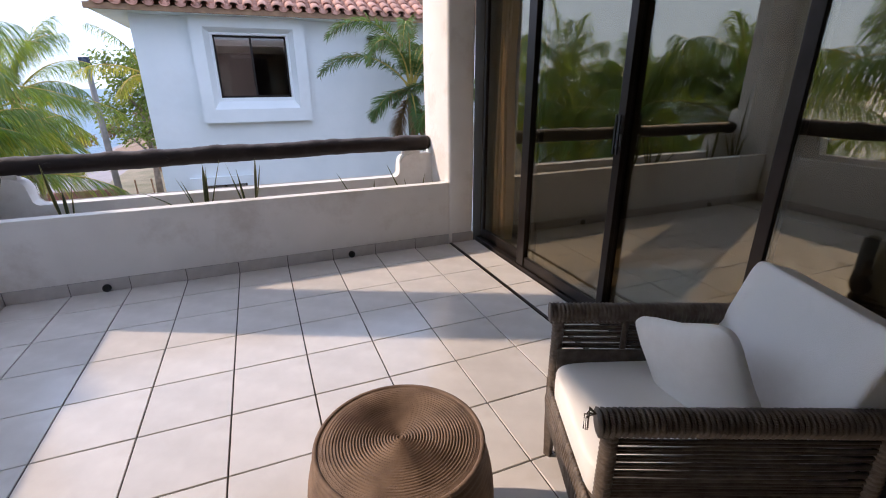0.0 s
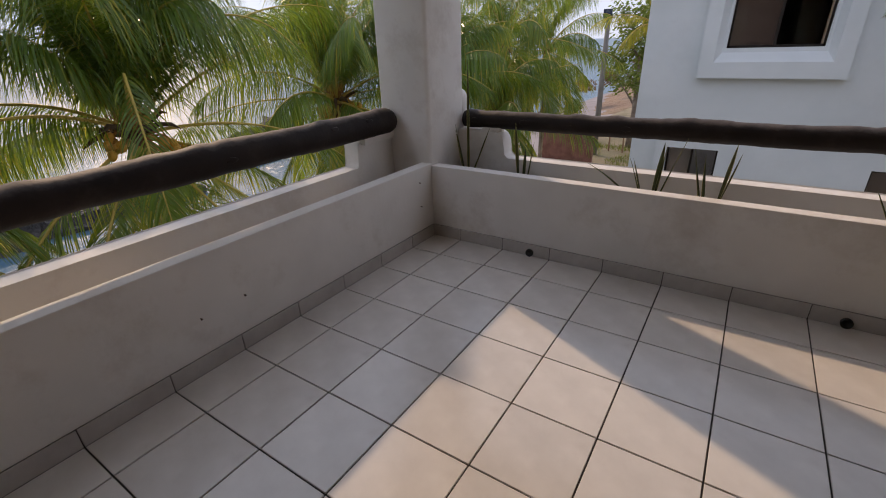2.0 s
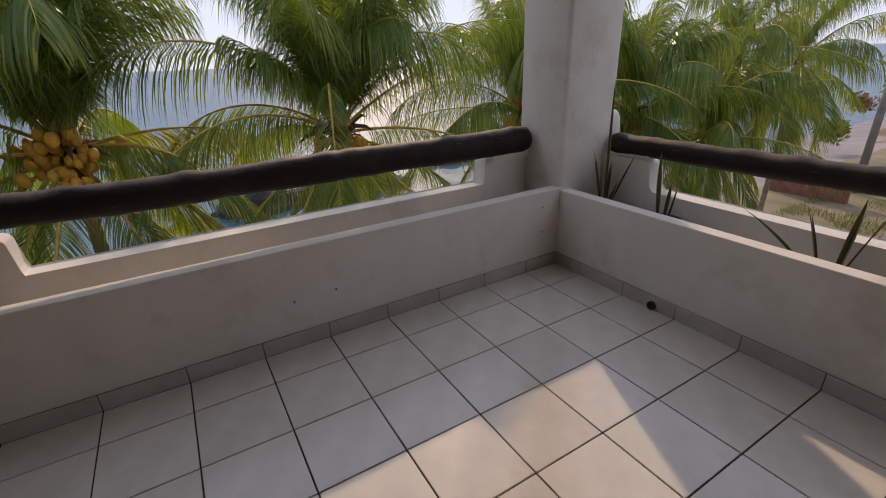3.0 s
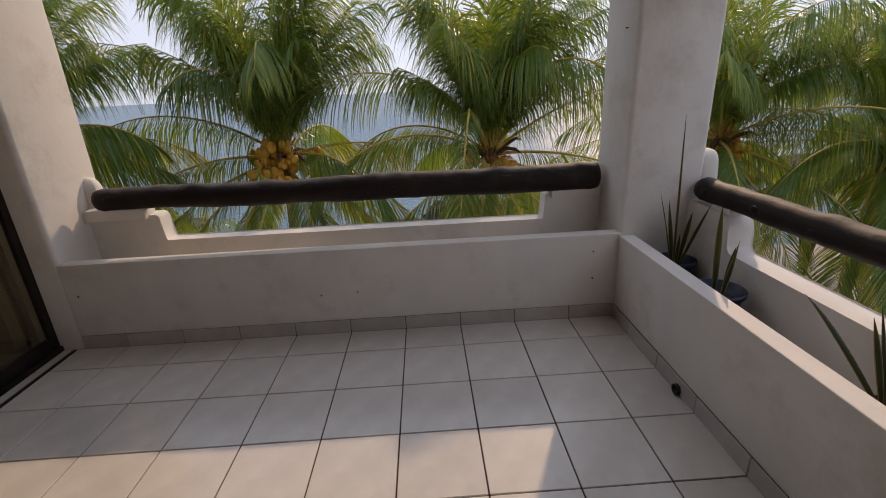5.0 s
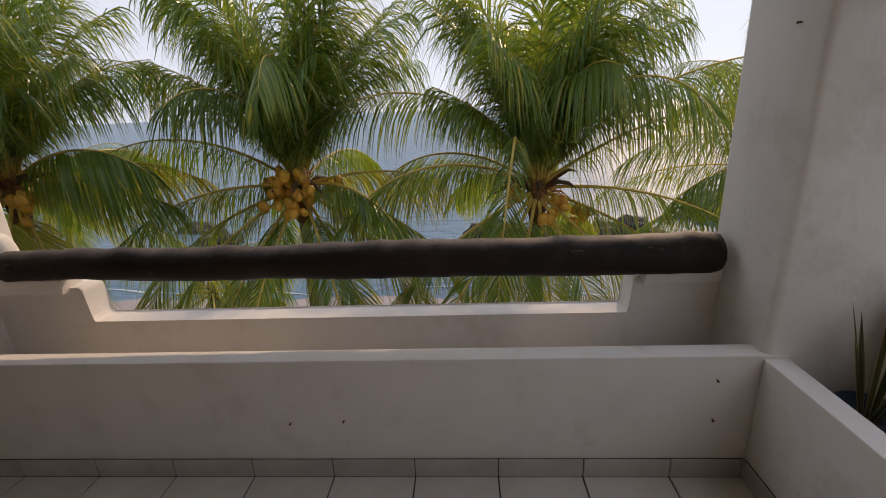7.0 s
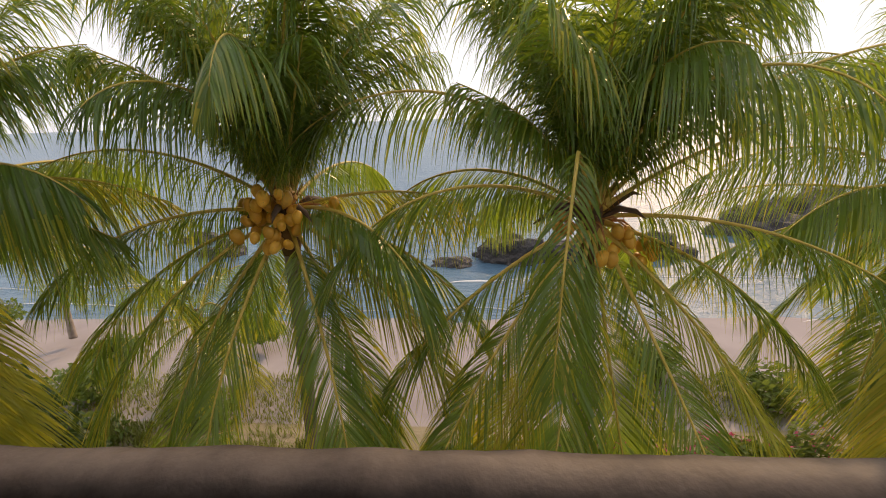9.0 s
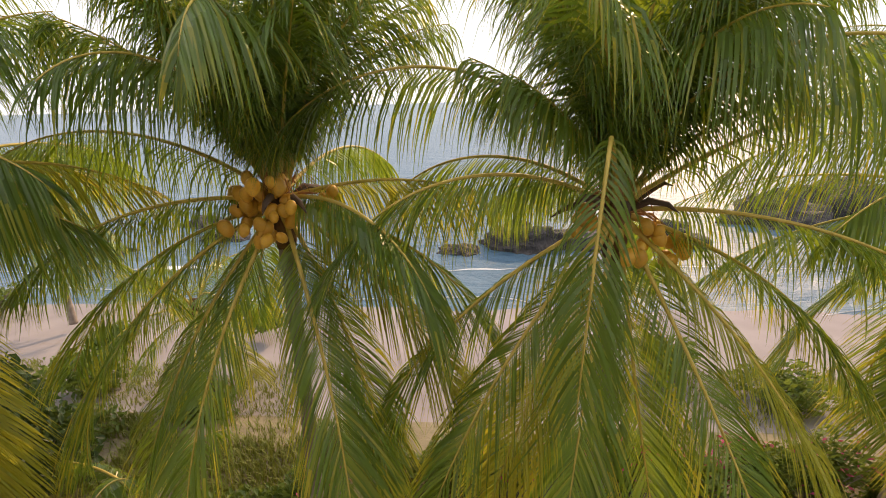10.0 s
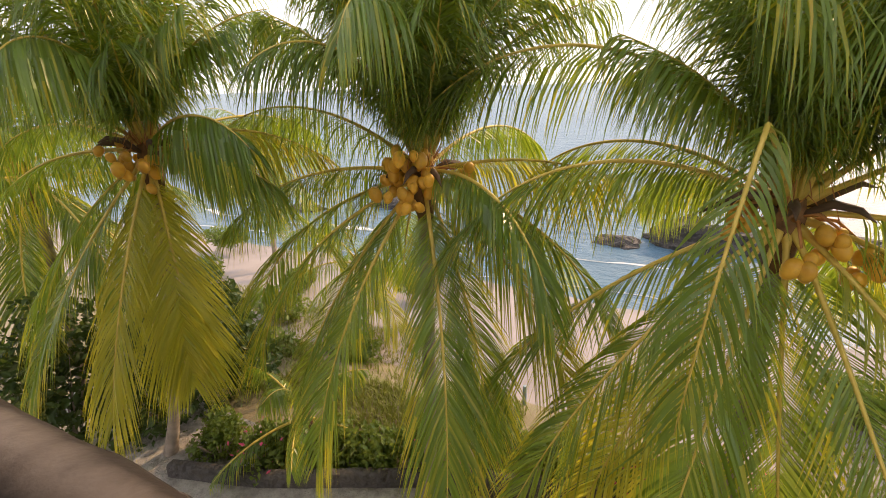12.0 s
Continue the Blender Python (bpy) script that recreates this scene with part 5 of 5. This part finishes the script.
# ---- neighbouring house ----
def neighbour_house():
    HY, X0, X1, ZE = 8.1, -0.42, 13.0, 2.62
    h = empty("house", pose(0, 0, 0), "white stucco two-storey house with a terracotta tile roof", "house")
    # front wall in pieces round its openings
    W1 = (0.98, 2.42, 1.04, 2.28)
    W2 = (0.30, 1.22, -2.0, -0.80)
    W3 = (3.55, 4.6, -2.1, -0.95)
    def wallpiece(*a):
        part("wall", boxes(a), M_house, h)
    y0, y1 = HY, HY + 0.28
    wallpiece(X0, W1[0], y0, y1, W1[2], W1[3])
    wallpiece(W1[1], X1, y0, y1, W1[2], W1[3])
    wallpiece(X0, X1, y0, y1, W1[3], ZE)
    wallpiece(X0, X1, y0, y1, W2[3] + 0.0, W1[2])
    wallpiece(X0, W2[0], y0, y1, GROUND - 0.2, W2[3])
    wallpiece(W2[0], W2[1], y0, y1, GROUND - 0.2, W2[2])
    wallpiece(W2[1], W3[0], y0, y1, GROUND - 0.2, W2[3])
    wallpiece(W3[0], W3[1], y0, y1, GROUND - 0.2, W3[2])
    wallpiece(W3[0], W3[1], y0, y1, W3[3], W2[3])
    wallpiece(W3[1], X1, y0, y1, GROUND - 0.2, W2[3])
    wallpiece(X0, X0 + 0.28, y1, 15.0, GROUND - 0.2, ZE)
    wallpiece(X1 - 0.28, X1, y1, 15.0, GROUND - 0.2, ZE)
    wallpiece(X0, X1, 15.0, 15.28, GROUND - 0.2, ZE)
    part("upper_floor", boxes((X0 + 0.28, X1 - 0.28, y1, 15.0, -0.6, -0.45)), M_room, h)
    # raised frame round the upper window
    a, b, c, d = 0.60, 2.80, 0.54, 2.60
    o = (W1[0] - 0.015, W1[1] + 0.015, W1[2] - 0.015, W1[3] + 0.015)
    bm = bmesh.new()
    ro = [(a, c), (b, c), (b, d), (a, d)]
    mi = [(a + 0.23, c + 0.27), (b - 0.23, c + 0.27), (b - 0.23, d - 0.20), (a + 0.23, d - 0.20)]
    ri = [(o[0], o[2]), (o[1], o[2]), (o[1], o[3]), (o[0], o[3])]
    rings = [[bm.verts.new((p[0], y, p[1])) for p in q] for q, y in ((ro, HY + 0.01), (ro, HY - 0.17), (mi, HY - 0.17), (ri, HY + 0.06), (ri, HY + 0.14))]
    for q, w in zip(rings, rings[1:]):
        for k in range(4):
            bm.faces.new((q[k], q[(k + 1) % 4], w[(k + 1) % 4], w[k]))
    part("window_surround", bm, M_house, h, "raised white stucco surround with sloping reveals")
    def window(x0, x1, z0, z1, y):
        w = part("window", boxes((x0, x0 + 0.035, y, y + 0.05, z0, z1), (x1 - 0.035, x1, y, y + 0.05, z0, z1), (x0, x1, y, y + 0.05, z0, z0 + 0.04), (x0, x1, y, y + 0.05, z1 - 0.04, z1),
                                 ((x0 + x1) / 2 - 0.02, (x0 + x1) / 2 + 0.02, y - 0.005, y + 0.045, z0, z1)), M_bronze, h, "dark aluminium window frame")
        m = (x0 + x1) / 2
        for p0, p1 in ((x0 + 0.03, m - 0.015), (m + 0.015, x1 - 0.03)):
            part("pane", boxes((p0, p1, y + 0.02, y + 0.026, z0 + 0.035, z1 - 0.035)), M_house_glass, w, "dark tinted pane")
        part("blind", boxes((x0, m, y + 0.07, y + 0.08, z0 - 0.1, z1 + 0.1)), M_blind, w, "plain beige blind behind the pane")
    window(W1[0], W1[1], W1[2], W1[3], HY + 0.14)
    window(W2[0], W2[1], W2[2], W2[3], HY + 0.10)
    window(W3[0], W3[1], W3[2], W3[3], HY + 0.10)
    bm = bmesh.new()
    a, b, c, d = W2[0] - 0.22, W2[1] + 0.22, W2[2] - 0.2, W2[3] + 0.18
    ro = [(a, c), (b, c), (b, d), (a, d)]
    ri = [(W2[0], W2[2]), (W2[1], W2[2]), (W2[1], W2[3]), (W2[0], W2[3])]
    rings = [[bm.verts.new((p[0], y, p[1])) for p in q] for q, y in ((ro, HY + 0.01), (ro, HY - 0.08), (ri, HY - 0.08), (ri, HY + 0.10))]
    for q, w in zip(rings, rings[1:]):
        for k in range(4):
            bm.faces.new((q[k], q[(k + 1) % 4], w[(k + 1) % 4], w[k]))
    part("window_surround", bm, M_house, h)
    # roof: deck, eave board, barrel tiles
    EY, EX = HY - 0.55, X0 - 0.55
    slope = math.tan(radians(24))
    def roof_z(y):
        return ZE + 0.06 + (y - EY) * slope
    bm = bmesh.new()
    q = [bm.verts.new(v) for v in ((EX, EY, roof_z(EY)), (X1 + 0.5, EY, roof_z(EY)), (X1 + 0.5, 11.6, roof_z(11.6)), (EX + 3.2, 11.6, roof_z(11.6)))]
    bm.faces.new(q)
    q2 = [bm.verts.new(v) for v in ((EX, EY, roof_z(EY)), (EX, 15.7, roof_z(EY)), (EX + 3.2, 11.6, roof_z(11.6)))]
    bm.faces.new(q2)
    bmesh.ops.solidify(bm, geom=list(bm.faces), thickness=0.06)
    roof = part("roof", bm, M_wood, h, "wooden roof deck under terracotta tiles")
    part("soffit", boxes((EX + 0.03, X1 + 0.4, EY + 0.03, 15.5, ZE - 0.015, ZE + 0.03)), M_house, roof)
    part("eave_board", boxes((EX, X1 + 0.5, EY - 0.01, EY + 0.035, ZE - 0.03, ZE + 0.075)), M_wood, roof, "weathered wooden eave board", bevel=0.005)
    return h, roof, EX, EY, roof_z, slope


house, roof, EX, EY, roof_z, slope = neighbour_house()


# ---- pieces: roof tiles, skirting, floor tiles ----
def barrel_mesh(cover):
    bm = bmesh.new()
    n, L = 8, 0.40
    rows = []
    for j, (yy, k) in enumerate(((0, 1.0), (L, 0.86))):
        for dr in (0.0, -0.016):
            rows.append([bm.verts.new(((0.098 * k + dr) * math.cos(math.pi * i / n), yy, (1 if cover else -1) * (0.075 * k + dr) * math.sin(math.pi * i / n) + (0.03 if cover else 0.075))) for i in range(n + 1)])
    o0, i0, o1, i1 = rows
    for i in range(n):
        bm.faces.new((o0[i], o0[i + 1], o1[i + 1], o1[i]))
        bm.faces.new((i0[i + 1], i0[i], i1[i], i1[i + 1]))
        bm.faces.new((o0[i + 1], o0[i], i0[i], i0[i + 1]))
    return finish("roof_tile", bm, M_roof, True)


ME_COVER, ME_PAN = barrel_mesh(True), barrel_mesh(False)
ang = math.degrees(math.atan(slope))
rn = random.Random(5)
for r in range(6):
    y = EY - 0.05 + r * 0.33 * math.cos(radians(ang))
    for c in range(25):
        x = EX + 0.12 + c * 0.26
        if x < EX + 0.12 + r * 0.30:
            continue
        z = roof_z(EY) + (y - EY) * slope + 0.012 * r * 0
        share("roof_tile", ME_COVER, roof, pose(x + rn.uniform(-.008, .008), y + rn.uniform(-.02, .02), z + 0.045, ang - 3, 0, rn.uniform(-2, 2)))
        share("roof_tile", ME_PAN, roof, pose(x + 0.13, y + rn.uniform(-.015, .015), z + 0.005, ang - 3, 0, rn.uniform(-2, 2)))

# skirting: tiles meet the floor joints
xs_line = [XB + 0.001] + [T * i for i in range(0, 9)] + [2.965]
for a, b in zip(xs_line, xs_line[1:]):
    skirt(wall_side, a + 0.002, b - 0.002, YA - 0.012, YA - 0.004)
skirt(wall_side, 2.997, 3.19, YA - 0.012, YA - 0.0025)
ys_line = [-2.92] + [-T * i for i in range(8, -1, -1)] + [YA - 0.012]
for a, b in zip(ys_line, ys_line[1:]):
    skirt(wall_sea, XB + 0.004, XB + 0.012, a + 0.002, b - 0.002)

part("skirting_grout", boxes((XB + 0.006, 2.962, YA - 0.007, YA + 0.002, -0.02, 0.081)), M_grout, wall_side)
part("skirting_grout", boxes((XB - 0.002, XB + 0.007, -2.92, YA - 0.008, -0.02, 0.081)), M_grout, wall_sea)
me_tiles = {}
J = 0.0030


def floor_tile(x0, x1, y0, y1, tilt):
    k = ("%.3f" % (x1 - x0), "%.3f" % (y1 - y0))
    if k not in me_tiles:
        w, h = x1 - x0 - 2 * J, y1 - y0 - 2 * J
        me_tiles[k] = finish("floor_tile", boxes((0, w, 0, h, -0.009, 0.0)), M_tile, bevel=0.0016, segs=1)
    share("floor_tile", me_tiles[k], floor_slab, pose(x0 + J, y0 + J, 0.0, tilt[0], tilt[1], 0))


fx = [XB + 0.008] + [T * i for i in range(0, 9)] + [2.972]
fy = [-2.966] + [-T * i for i in range(8, -1, -1)] + [YA - 0.006]
rn = random.Random(9)
for a, b in zip(fx, fx[1:]):
    for c, d in zip(fy, fy[1:]):
        floor_tile(a, b, c, d, (rn.uniform(-0.08, 0.08), rn.uniform(-0.08, 0.08)))
for c, d in zip(fy, fy[1:]):
    floor_tile(2.995, XG - 0.008, c, d, (0, 0))
for a, b in zip(fx, fx[1:]):
    floor_tile(a, b, YG + 0.032, -2.988, (0, 0))
